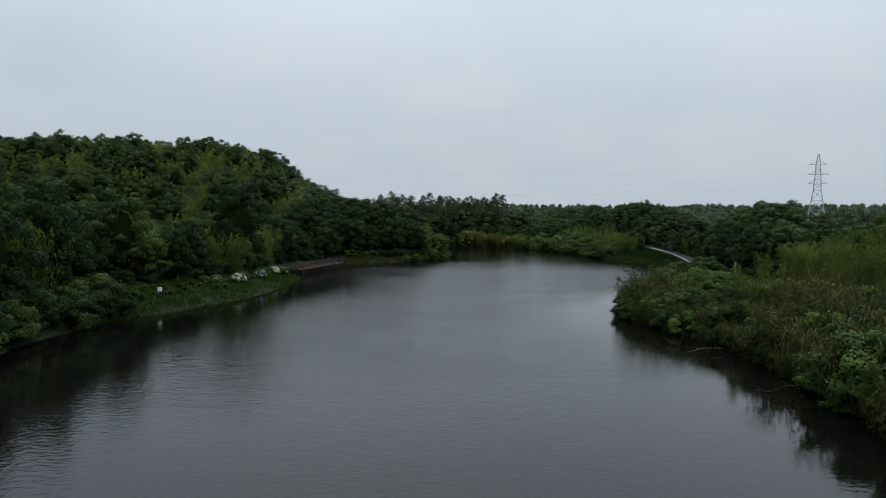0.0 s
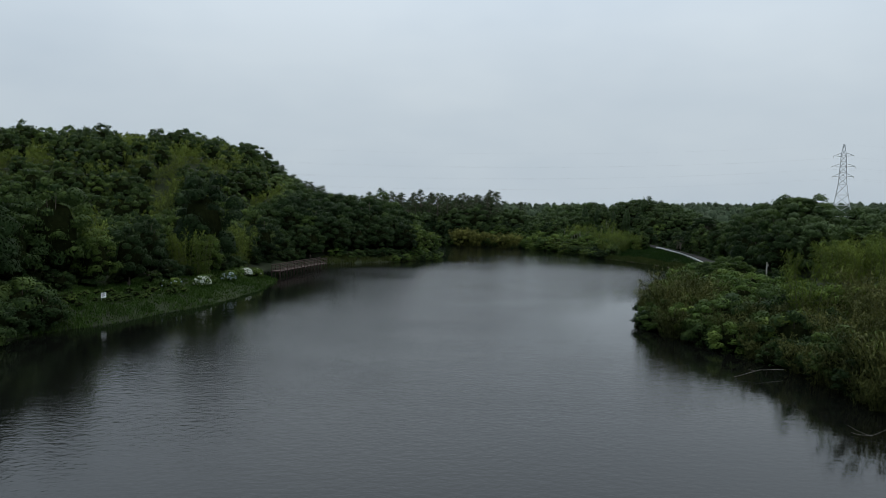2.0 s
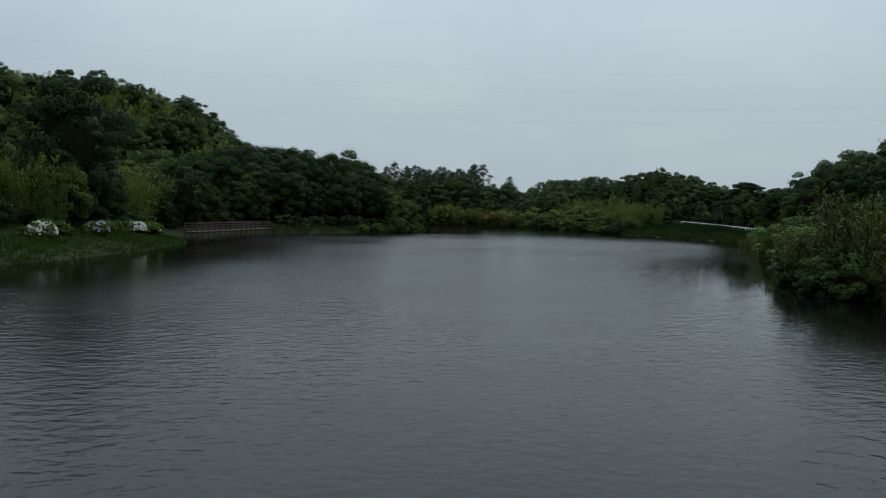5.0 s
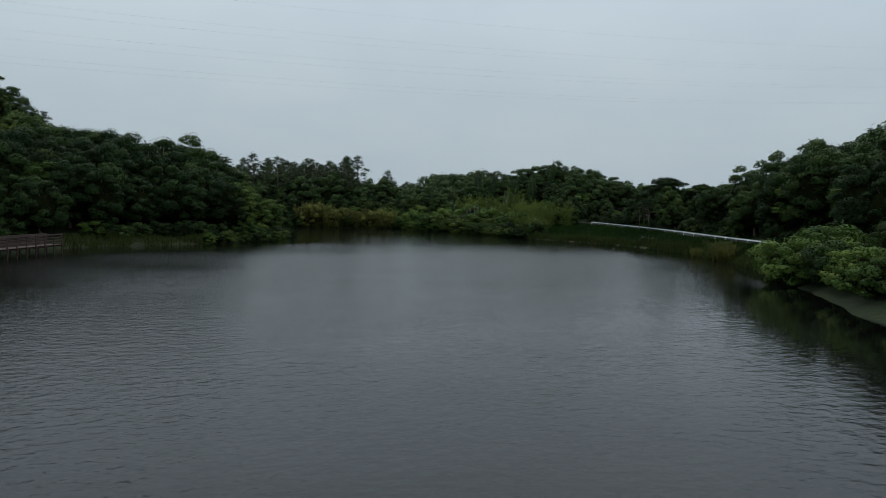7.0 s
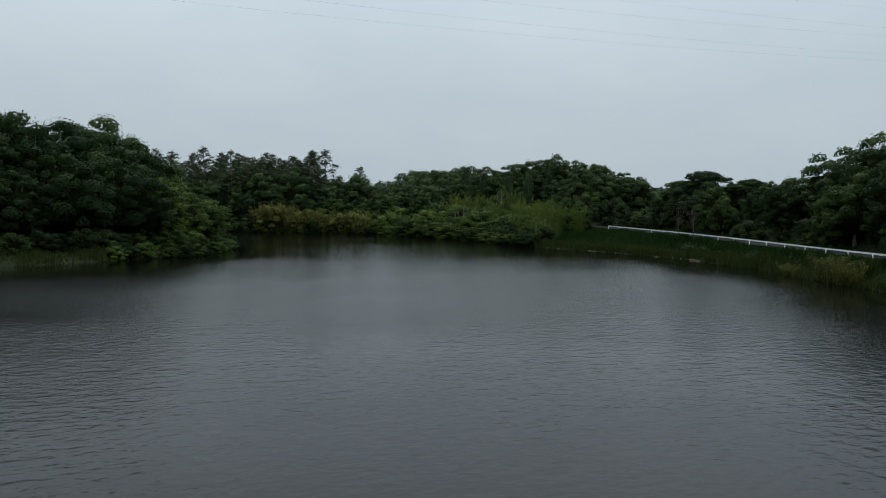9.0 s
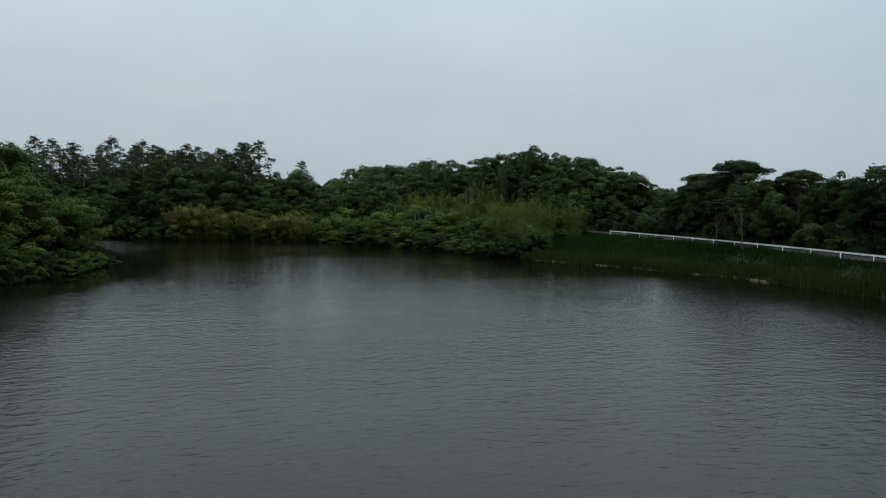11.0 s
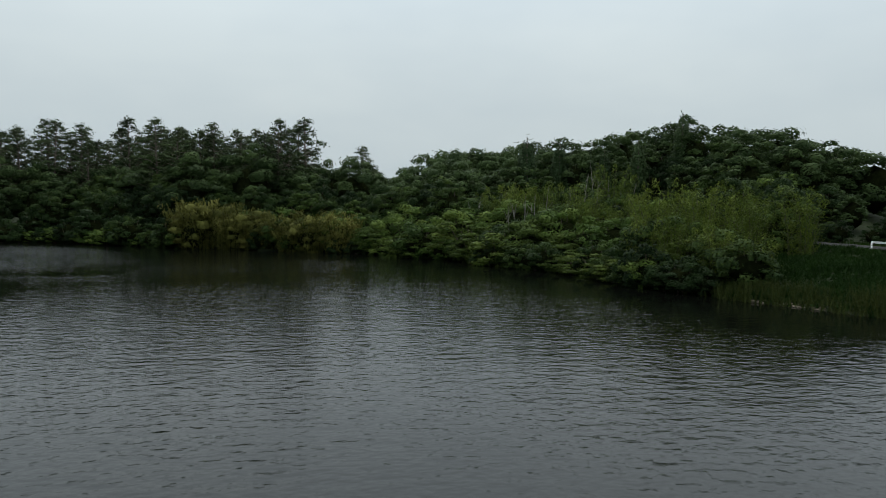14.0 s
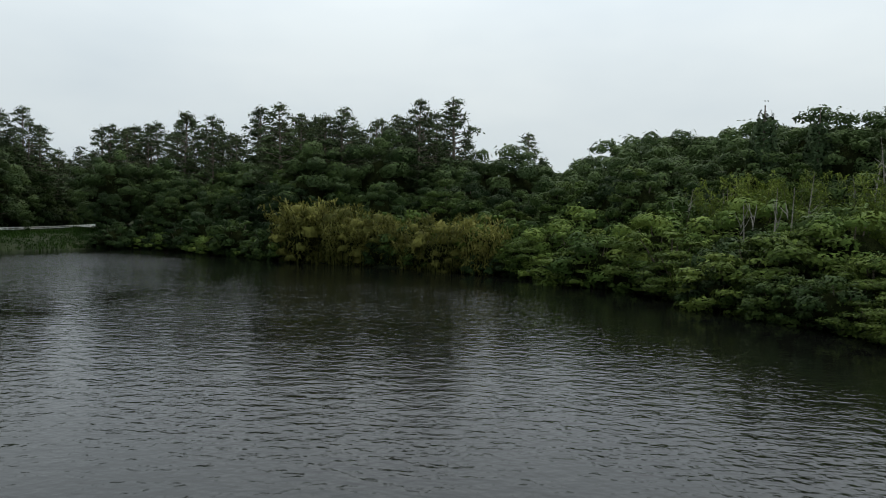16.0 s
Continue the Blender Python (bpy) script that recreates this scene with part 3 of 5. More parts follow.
def land(x, y, d=None):
    """Height of the ground."""
    x, y = np.atleast_1d(np.asarray(x, float)), np.atleast_1d(np.asarray(y, float))
    d = from_shore(x, y) if d is None else d
    bank = 2.4 * (1 - np.exp(-np.maximum(d, 0) / 6.0)) + 0.12
    hills = hump(x, y, -100, 274, 150, 48, 80, 72, 28.8, 4.2)
    hills = hills + hump(x, y, -85, 105, 60, 30, 60, 60, 6.0) + hump(x, y, -36, 234, 30, 24, 26, 28, 5.0)
    hills = hills + hump(x, y, 84, 166, 22, 40, 45, 38, 2.6) + hump(x, y, 80, 292, 17, 22, 26, 50, 7.4, 2.6)
    hills = hills + hump(x, y, 78, 108, 18, 60, 40, 25, 4.0)
    hills = hills + 1.6 / (1 + np.exp(-(y - 262) / 8)) * (x > 40)
    hills = hills + 2.4 * np.clip((road_gap(x, y) - 5.2) / 2.0, 0, 1) * np.clip((y - 145) / 10, 0, 1) * np.clip((240 - y) / 14, 0, 1)
    far = np.clip((y - 330) / 380, 0, 1) * 6 + np.clip((np.abs(x) - 150) / 300, 0, 1) * 6
    fade = np.clip((d - 3) / 18, 0, 1)
    rough = 0.25 * np.sin(x * 0.31 + np.sin(y * 0.17)) * np.sin(y * 0.27 + 1.0)
    up = bank + (hills + far) * fade * fade * (3 - 2 * fade) + rough * np.clip(d / 6, 0, 1)
    shelf = np.clip((road_gap(x, y) + 2.2) / 2.0, 0, 1) * np.clip((7.6 - road_gap(x, y)) / 2.5, 0, 1) * np.clip((300 - y) / 20, 0, 1)
    road_z = np.interp(y, [20, 135, 186, 241, 300], [2.0, 2.0, 2.15, 2.95, 4.2])
    up = up * (1 - shelf) + road_z * shelf
    rail_x = np.interp(y, [295, 318, 340, 372], [-36, -40, -45, -54])
    flat = np.clip((8 - np.abs(x - rail_x)) / 4, 0, 1) * np.clip((y - 292) / 6, 0, 1) * np.clip((378 - y) / 6, 0, 1) * np.clip(d / 5, 0, 1)
    up = up * (1 - flat) + 1.95 * flat
    return np.where(d > 0, up, np.maximum(-2.6, 0.3 * d))


def stretch(lo, hi, step, far_lo, far_hi):
    inner = np.arange(lo, hi + step / 2, step)
    left, right, g = [], [], step
    p = lo
    while p > far_lo:
        g *= 1.35
        p -= g
        left.append(p)
    p, g = hi, step
    while p < far_hi:
        g *= 1.35
        p += g
        right.append(p)
    return np.array(left[::-1] + inner.tolist() + right)


def build_ground():
    xs, ys = stretch(-150, 130, 2.0, -4000, 4000), stretch(-60, 350, 2.0, -3500, 4500)
    gx, gy = np.meshgrid(xs, ys)
    gz = land(gx.ravel(), gy.ravel())
    nx, ny = len(xs), len(ys)
    i = np.arange((nx - 1) * (ny - 1))
    a = (i // (nx - 1)) * nx + i % (nx - 1)
    me = bpy.data.meshes.new("ground")
    me.from_pydata(np.stack([gx.ravel(), gy.ravel(), gz], axis=1).tolist(), [], np.stack([a, a + 1, a + nx + 1, a + nx], axis=1).tolist())
    me.materials.append(SOIL)
    me.polygons.foreach_set("use_smooth", [True] * len(me.polygons))
    tagged(new("ground", me), "dark leaf-littered soil banks and wooded hills", "ground", kind="structure")


def build_water():
    xs, ys = np.arange(-70, 81, 2.5), np.arange(-140, 346, 2.5)
    gx, gy = np.meshgrid(xs, ys)
    gx, gy = gx.ravel(), gy.ravel()
    nx, ny = len(xs), len(ys)
    i = np.arange((nx - 1) * (ny - 1))
    a = (i // (nx - 1)) * nx + i % (nx - 1)
    me = bpy.data.meshes.new("water")
    me.from_pydata(np.stack([gx, gy, gx * 0], axis=1).tolist(), [], np.stack([a, a + 1, a + nx + 1, a + nx], axis=1).tolist())
    me.materials.append(WATER)
    # how far the lee of the banks reaches, and how strong the wind blows beyond it
    width = np.where(gx > -4, np.interp(gy, [60, 120, 150, 200, 240, 262, 290], [24, 18, 12, 11, 9, 13, 20]), np.interp(gy, [60, 120, 190, 225, 245, 260], [28, 20, 16, 14, 12, 10]))
    width = np.where((gx < 8) & (gy > 255), 12 + 22 * np.clip((gx + 6) / 14, 0, 1), width)
    lee = np.clip((-from_shore(gx, gy) - 2.0) / width, 0, 1)
    lee = lee * lee * (3 - 2 * lee)
    me.attributes.new("wind", "FLOAT", "POINT").data.foreach_set("value", (0.1 + 0.9 * lee) * np.interp(gy, [60, 110, 175, 215, 255, 285], [0.9, 1.2, 1.3, 0.95, 1.0, 2.0]) * (1 + 1.0 * np.clip((10 - gx) / 14, 0, 1) * np.clip((gy - 246) / 10, 0, 1)))
    me.attributes.new("fine", "FLOAT", "POINT").data.foreach_set("value", np.interp(gy, [190, 225], [1.0, 0.12]))
    tagged(new("water", me), "dark grey lake water with small wind ripples", "lake", kind="structure")


build_ground()
build_water()


def ribbon(lo, hi, lift, name, mat, label, category, step=3.0):
    """A strip that follows the guard rail's line, between two distances east of it."""
    m = Mesher()
    ys = np.arange(22, 288, step)
    xs = np.interp(ys, ROAD[:, 1], ROAD[:, 0])
    cols = np.linspace(lo, hi, 4)
    z = np.interp(ys, [20, 135, 186, 241, 300], [2.0, 2.0, 2.15, 2.95, 4.2])
    pts = [(x + c, y, zz + lift) for x, y, zz in zip(xs, ys, z) for c in cols]
    m.add(pts, [(i * 4 + k, i * 4 + k + 1, i * 4 + k + 5, i * 4 + k + 4) for i in range(len(ys) - 1) for k in range(3)])
    tagged(new(name, m.mesh(name, mat, True)), label, category, kind="structure")


ribbon(0.5, 4.9, 0.05, "road", ASPHALT, "narrow worn grey asphalt lane along the lake", "road")


# ---- planting ----
def flat_kind(seed, height, radius, pads, per, leaf, mat, stem=0.26):
    """A tree with a bare forked stem and flat tiers of leaves with sky between them."""
    rng = np.random.default_rng(seed)
    crown = Mesher()
    az = np.arange(pads) * 2.4 + rng.uniform(-0.4, 0.4, pads)
    rr = radius * np.sqrt((np.arange(pads) + 0.5) / pads)
    cc = np.stack([rr * np.cos(az), rr * np.sin(az), height * (0.98 - 0.36 * (rr / radius) ** 2 * rng.uniform(0.3, 1.4, pads))], axis=1)
    for c in cc:
        r = radius * rng.uniform(0.24, 0.4)
        lobe(crown, rng, c, (r * 0.85, r * 0.85, r * 0.34), 0.4)
        d = unit(rng.normal(size=(per, 3)))
        p = c + d * np.array([r, r, r * 0.4]) * rng.uniform(0.5, 1.1, per)[:, None]
        crown.leaves(leaf_cards(rng, p, unit(rng.normal(size=(per, 3)) * 0.5 + np.array([0, 0, 0.9])), leaf, leaf * 0.6, 0.1), d + np.array([0, 0, 0.3]) + rng.normal(size=(per, 3)) * 0.15)
    return [("trunk", trunk_of(rng, height * 0.85, stem, cc, pads).mesh("trunk", BARK)), ("crown", crown.mesh("crown", mat))]


KINDS = {
    "oak": [broadleaf_kind(10 + i, 9.5 + i * 0.4, 3.9, 34, 56, 0.36, LEAF_DARK, 0.7, base=0.0) for i in range(4)],
    "oak_bright": [broadleaf_kind(20 + i, 8.5, 3.8, 34, 56, 0.36, LEAF_BRIGHT, 0.55, base=0.0) for i in range(3)],
    "oak_mid": [broadleaf_kind(26 + i, 9.5, 4.0, 28, 18, 0.55, LEAF_HAZED, 0.65, base=0.0) for i in range(3)],
    "oak_mid_bright": [broadleaf_kind(29 + i, 9.0, 4.0, 28, 18, 0.55, LEAF_BRIGHT, 0.5, base=0.0) for i in range(2)],
    "oak_far": [broadleaf_kind(33 + i, 8.4, 3.4, 16, 12, 0.66, LEAF_DARK, 0.75, base=0.0, least=0.32) for i in range(4)],
    "oak_far_bright": [broadleaf_kind(38 + i, 7.8, 3.3, 16, 12, 0.66, LEAF_BRIGHT, 0.65, base=0.0, least=0.32) for i in range(2)],
    "shrub": [shrub_kind(40 + i, 3.6, 2.6, 20, 46, 0.28, LEAF_DARK, 0.65) for i in range(3)],
    "vine": [shrub_kind(50 + i, 3.8, 3.0, 22, 50, 0.29, LEAF_VINE, 0.6) for i in range(3)],
    "ivy": [shrub_kind(56, 3.8, 3.0, 9, 16, 0.7, LEAF_VINE, 0.6)],
    "reed_bush": [shrub_kind(84 + i, 4.4, 2.3, 18, 60, 0.32, LEAF_REED, 0.75) for i in range(3)],
    "layered": [shrub_kind(60 + i, 3.2, 3.2, 24, 80, 0.3, LEAF_LAYER, 0.28) for i in range(3)],
    "bamboo": [plume_kind(70 + i, 8.5, 1.5, 12, 150, LEAF_BAMBOO, leaf=0.33, low=0.05, plume=0.95) for i in range(3)],
    "bamboo_far": [plume_kind(76 + i, 8.0, 1.9, 9, 84, LEAF_BAMBOO, leaf=0.52, plume=0.95, low=0.08) for i in range(3)],
    "reed": [plume_kind(80 + i, 5.8, 1.7, 22, 80, LEAF_REED, leaf=0.42, arch=0.36, low=0.0, plume=0.85, stem_mat=SHADED_TWIGS) for i in range(3)],
    "willow": [plume_kind(86 + i, 5.6, 1.3, 20, 95, LEAF_OLIVE, leaf=0.36, arch=0.42, low=0.0, plume=0.9, stem_mat=SHADED_TWIGS) for i in range(3)],
    "pine": [pine_kind(90 + i, 16.5, 3.4, LEAF_PINE, pads=50, bare=0.3, per=28, needle=0.56, point=0.6) for i in range(4)],
    "pine_thick": [pine_kind(96 + i, 15.0, 3.8, LEAF_PINE, pads=52, bare=0.1, per=26, needle=0.56, point=0.5) for i in range(3)],
    "cedar": [cedar_kind(100 + i, 10.0, 2.1, LEAF_CEDAR) for i in range(2)],
    "sapling": [flat_kind(120 + i, 5.6, 1.9, 12, 40, 0.3, LEAF_DARK, 0.055) for i in range(2)],
    "umbrella": [flat_kind(110 + i, 11.5, 5.4, 34, 80, 0.42, LEAF_DARK) for i in range(3)],
}
LABELS = {
    "oak": ("broadleaf_tree", "dark green evergreen broadleaf tree with a lumpy rounded crown", "tree"),
    "oak_bright": ("broadleaf_tree", "fresh green broadleaf tree with layered leafy tufts", "tree"),
    "oak_far": ("broadleaf_tree", "dark evergreen broadleaf tree on the wooded hillside", "tree"),
    "oak_far_bright": ("broadleaf_tree", "lighter green broadleaf tree on the wooded hillside", "tree"),
    "oak_mid": ("broadleaf_tree", "dark evergreen broadleaf tree", "tree"),
    "oak_mid_bright": ("broadleaf_tree", "fresh green broadleaf tree", "tree"),
    "shrub": ("shrub", "dense dark green shrub overhanging the water's edge", "shrub"),
    "vine": ("vine_thicket", "mound of climbing vine with broad green leaves", "shrub"),
    "layered": ("spreading_shrub", "spreading shrub with flat layers of yellow-green leaves", "shrub"),
    "bamboo": ("bamboo_clump", "yellow-green bamboo clump with arching feathery plumes", "bamboo"),
    "bamboo_far": ("bamboo_clump", "yellow-green bamboo plumes standing among hillside trees", "bamboo"),
    "ivy": ("ivy_mound", "low mound of creeping green leaves in the grass", "shrub"),
    "reed_bush": ("reed_bush", "rounded golden-green reed bush at the shore", "reeds"),
    "willow": ("willow_bush", "olive-brown willow bush arching over the water", "shrub"),
    "reed": ("reed_clump", "tall tan and olive reed clump at the shore", "reeds"),
    "pine": ("pine_tree", "tall dark pine with a bare trunk and tiered branches", "tree"),
    "pine_thick": ("pine_tree", "dense dark pine with branches low on the trunk", "tree"),
    "umbrella": ("flat_topped_tree", "dark flat-topped tree with open tiers of leaves", "tree"),
    "sapling": ("young_tree", "slim young tree with a sparse flat crown beside the guard rail", "tree"),
    "cedar": ("cedar_tree", "dark pointed cedar rising over rounded crowns", "tree"),
}
GROUPS = {"oak": "lakeside trees", "oak_bright": "lakeside trees", "oak_far": "hillside trees", "oak_far_bright": "hillside trees", "shrub": "shore shrubs",
          "vine": "vine thickets", "ivy": "ivy mounds", "willow": "willow bushes", "reed_bush": "reed clumps", "layered": "spreading shrubs", "bamboo": "bamboo clumps", "bamboo_far": "bamboo clumps", "reed": "reed clumps",
          "pine": "pine wood", "umbrella": "flat-topped trees", "pine_thick": "pine wood", "cedar": "cedars", "sapling": "roadside trees"}
PLANT_RNG = np.random.default_rng(7)


JOINED = {}


def grow(kind, x, y, size=1.0, squash=1.0, sink=0.0, z=None, joined=""):
    """One plant on the ground; with joined, into that one body of woods instead."""
    kinds = KINDS[kind]
    name, label, category = LABELS[kind]
    z = max((float(land(x, y)[0]) if z is None else z) - sink, -0.4)
    pick, turn = kinds[PLANT_RNG.integers(len(kinds))], PLANT_RNG.uniform(0, 6.28)
    if not joined:
        return plant(name, pick, x, y, z, turn, size, label, category, GROUPS[kind], squash)
    me = pick[1][1]
    if me.name not in SHAPES:
        me.calc_loop_triangles()
        v, t = np.empty(len(me.vertices) * 3), np.empty(len(me.loop_triangles) * 3, np.int32)
        me.vertices.foreach_get("co", v)
        me.loop_triangles.foreach_get("vertices", t)
        slot = np.empty(len(me.loop_triangles), np.int32)
        me.loop_triangles.foreach_get("material_index", slot)
        SHAPES[me.name] = (v.reshape(-1, 3), t.reshape(-1, 3), slot, SOFT[me.name])
    v, t, slot, nv = SHAPES[me.name]
    c, s = math.cos(turn), math.sin(turn)
    w = v * size
    JOINED.setdefault((joined, me.materials[0].name), []).append((np.stack([w[:, 0] * c - w[:, 1] * s + x, w[:, 0] * s + w[:, 1] * c + y, w[:, 2] * squash + z], axis=1), t, slot, np.stack([nv[:, 0] * c - nv[:, 1] * s, nv[:, 0] * s + nv[:, 1] * c, nv[:, 2]], axis=1)))


SHAPES = {}


def joined_woods(name, label, category, keys):
    """Lay the gathered plants down as one mesh of kind stuff."""
    vs, ts, ns, mats, count = [], [], [], [], 0
    slots = [SHADED_TWIGS]
    for key in keys:
        for (body, mat), lots in JOINED.items():
            if body != key:
                continue
            slots.append(bpy.data.materials[mat])
            for v, t, slot, nv in lots:
                vs.append(v)
                ns.append(nv)
                ts.append(t + count)
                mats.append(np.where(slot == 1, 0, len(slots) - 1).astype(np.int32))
                count += len(v)
    vs, ts, mats = np.concatenate(vs), np.concatenate(ts), np.concatenate(mats)
    me = bpy.data.meshes.new(name)
    me.vertices.add(len(vs))
    me.vertices.foreach_set("co", vs.ravel())
    me.loops.add(ts.size)
    me.loops.foreach_set("vertex_index", ts.ravel().astype(np.int32))
    me.polygons.add(len(ts))
    me.polygons.foreach_set("loop_start", np.arange(0, ts.size, 3, dtype=np.int32))
    for m in slots:
        me.materials.append(m)
    me.polygons.foreach_set("material_index", mats)
    me.update(calc_edges=True)
    me.normals_split_custom_set_from_vertices(np.concatenate(ns).tolist())
    tagged(new(name, me), label, category, kind="stuff")


def scatter(x0, x1, y0, y1, step, keep, choose, joined="", lowest=0.0):
    """Plants on a jittered grid, where keep(x, y, d) holds; choose(x, y, d) gives kind, size and squash."""
    gx, gy = np.meshgrid(np.arange(x0, x1, step), np.arange(y0, y1, step))
    gx = gx + (np.arange(gx.shape[0]) % 2)[:, None] * step * 0.5
    x = gx.ravel() + PLANT_RNG.uniform(-0.36, 0.36, gx.size) * step
    y = gy.ravel() + PLANT_RNG.uniform(-0.36, 0.36, gx.size) * step
    d = from_shore(x, y)
    z = land(x, y, d)
    for xx, yy, zz, dd in zip(x, y, z, d):
        if dd > lowest and keep(xx, yy, dd):
            kind, size, squash = choose(xx, yy, dd)
            grow(kind, xx, yy, size * PLANT_RNG.uniform(0.86, 1.14), squash, 0.0, float(zz), joined)


def odds(p):
    return PLANT_RNG.uniform() < p


def tone(x, y, scale=0.06, shift=0.0):
    """A slow patchy field, 0 to 1, by which kinds keep together."""
    return 0.5 + 0.5 * noise.noise(Vector((x * scale + shift, y * scale, 3.1)))


# the west bank and the hill behind it
def west_margin(y):
    return float(np.interp(y, [60, 90, 97, 112, 125, 160, 168, 198], [2.5, 3.0, 10, 12.5, 9.5, 7.5, 3.5, 4]))


def west_choice(x, y, d):
    t = tone(x, y, 0.07)
    if t > 0.52 and odds(0.85):
        return "bamboo", PLANT_RNG.uniform(0.85, 1.2), 1.0
    if t < 0.46 and odds(0.6):
        return "oak_bright", PLANT_RNG.uniform(0.65, 1.2), 1.0
    return "oak", PLANT_RNG.uniform(0.62, 1.22), 1.0


def west_tree(x, y, d):
    kind, size, _ = west_choice(x, y, d)
    return kind, size * (1.28 if y < 96 else 1.05), float(np.interp(y, [92, 100, 160, 175], [1.25, 1.22, 1.18, 1.0]))


scatter(-74, -30, 22, 200, 5.2, lambda x, y, d: west_margin(y) < d < max(17, west_margin(y) + 8) and not (y > 198 and x > -42), west_tree)
scatter(-60, -34, 92, 200, 3.4, lambda x, y, d: west_margin(y) + (0.8 if 114 < y < 156 else -1.5) < d < west_margin(y) + 3.0, lambda x, y, d: ("shrub", PLANT_RNG.uniform(0.6, 1.0), 0.9))


def hill_choice(x, y, d):
    t = tone(x, y, 0.035, 9.0)
    if t > 0.46 and odds(0.62):
        return "bamboo_far", PLANT_RNG.uniform(0.75, 1.05), 1.0
    if t < 0.45 and odds(0.5):
        return "oak_far_bright", PLANT_RNG.uniform(0.75, 1.05), 1.0
    return "oak_far", PLANT_RNG.uniform(0.78, 1.1), 1.0


scatter(-230, -38, 50, 330, 5.2, lambda x, y, d: d >= (max(17, west_margin(y) + 8) if y < 200 else 27) and x > -0.66 * y - 40 and (y < 312 or x > -110) and not (y > 196 and x > -44 and y < 262), hill_choice, "hill")
scatter(-58, -36, 190, 322, 5.0, lambda x, y, d: 4 < d < 27 and (x < -42 or y > 262) and not (y > 294 and x > -48), lambda x, y, d: ("oak_mid_bright" if odds(0.3) else "oak_mid", PLANT_RNG.uniform(0.65, 0.9), 1.0), "hill")
for px, py, ps in [(-150, 300, 0.8), (-155, 303, 0.9), (-161, 300, 0.8), (-172, 296, 0.7), (-62, 268, 0.75), (-52, 262, 0.6), (-33, 234, 0.75), (-118, 300, 0.5)]:
    grow("cedar", px, py, ps * 1.15)
joined_woods("hillside_woods", "wooded hill of dark broadleaf crowns and yellow-green bamboo plumes", "woods", ["hill"])
# the point that runs into the lake
scatter(-44, 0, 198, 264, 4.6, lambda x, y, d: 5.0 < d < 36 and y > 200, lambda x, y, d: ("oak_bright" if odds(0.18) else "oak", 0.84 + 0.018 * min(d, 14), 1.0))
for i in range(30):
    s = i / 29
    px, py = -27 + 26.5 * s + PLANT_RNG.uniform(-1, 1), 202.5 + 21 * s + PLANT_RNG.uniform(0, 3.5)
    grow("shrub" if odds(0.7) else "vine", px, py, PLANT_RNG.uniform(0.5, 0.8), 0.8)
for px, py, ps in [(-2.4, 232, 0.72), (-2.6, 239, 0.8), (-3.4, 245, 0.7), (-5, 228, 0.8), (-6, 249, 0.8), (-8, 236, 1.1), (-12, 241, 1.35), (-10, 226, 0.95)]:
    grow("oak_bright", px, py, ps)
for px, py, ps in [(-13, 234, 1.34), (-16.5, 239, 1.42), (-21, 236, 1.28)]:
    grow("oak", px, py, ps)
for i in range(64):
    y = PLANT_RNG.uniform(96, 124)
    x = float(np.interp(y, [92, 99, 109, 121, 138], [-44, -39.5, -36, -32, -30])) - PLANT_RNG.uniform(4.5, 10)
    grow('ivy', x, y, PLANT_RNG.uniform(0.16, 0.3), 0.8)
# the far shore: bushes, reeds, then pines
def clear_of_far_rail(x, y):
    """Trees keep behind the rail, or well off the open bank below it."""
    return x < np.interp(y, [295, 318, 340, 372], [-36, -40, -45, -54]) - 4 or x > 32.2 - 0.58 * (y - 222.8)


scatter(-34, 10, 302, 334, 4.2, lambda x, y, d: -0.6 < d < 15 and x > -27 and clear_of_far_rail(x, y), lambda x, y, d: ("shrub" if d < 3.5 else "oak", 1.2 if d < 3.5 else 0.5 + 0.035 * d, 1.0), "", -0.7)
scatter(6, 35, 288, 316, 3.0, lambda x, y, d: -0.7 < d < 7, lambda x, y, d: ("vine" if odds(0.7) else "shrub", PLANT_RNG.uniform(0.6, 1.1), 1.0), "", -0.8)
for i in range(22):
    px = 7.0 + i * 1.05 + PLANT_RNG.uniform(-0.7, 0.7)
    py = float(np.interp(px, [5, 18, 32], [305.5, 300.5, 292])) + PLANT_RNG.uniform(-0.9, 1.6)
    grow(("reed", "reed", "reed_bush")[i % 3], px, py, PLANT_RNG.uniform(0.9, 1.4) * (1.1 if i < 8 else 0.9))
scatter(28, 52, 268, 306, 3.4, lambda x, y, d: -0.7 < d < 10, lambda x, y, d: ("vine" if odds(0.6) else ("layered" if d < 5 else "shrub"), PLANT_RNG.uniform(0.85, 1.35), 1.0), "", -0.8)
scatter(42, 58, 236, 272, 3.9, lambda x, y, d: -0.6 < d < 5.5, lambda x, y, d: (("layered", "vine", "shrub", "layered")[PLANT_RNG.integers(4)], PLANT_RNG.uniform(0.7, 1.15), 1.0), "", -0.7)
scatter(46, 70, 244, 290, 3.4, lambda x, y, d: 5.5 < d < 17 and road_gap(x, y) < -4, lambda x, y, d: ("bamboo" if odds(0.66) else "vine", PLANT_RNG.uniform(0.68, 0.98), 1.0))
scatter(6, 66, 290, 322, 5.0, lambda x, y, d: 7 < d < 22, lambda x, y, d: ("oak_bright" if odds(0.4) else "oak", PLANT_RNG.uniform(0.62, 0.85) * (0.85 if x > 46 else 1.0), 1.0))
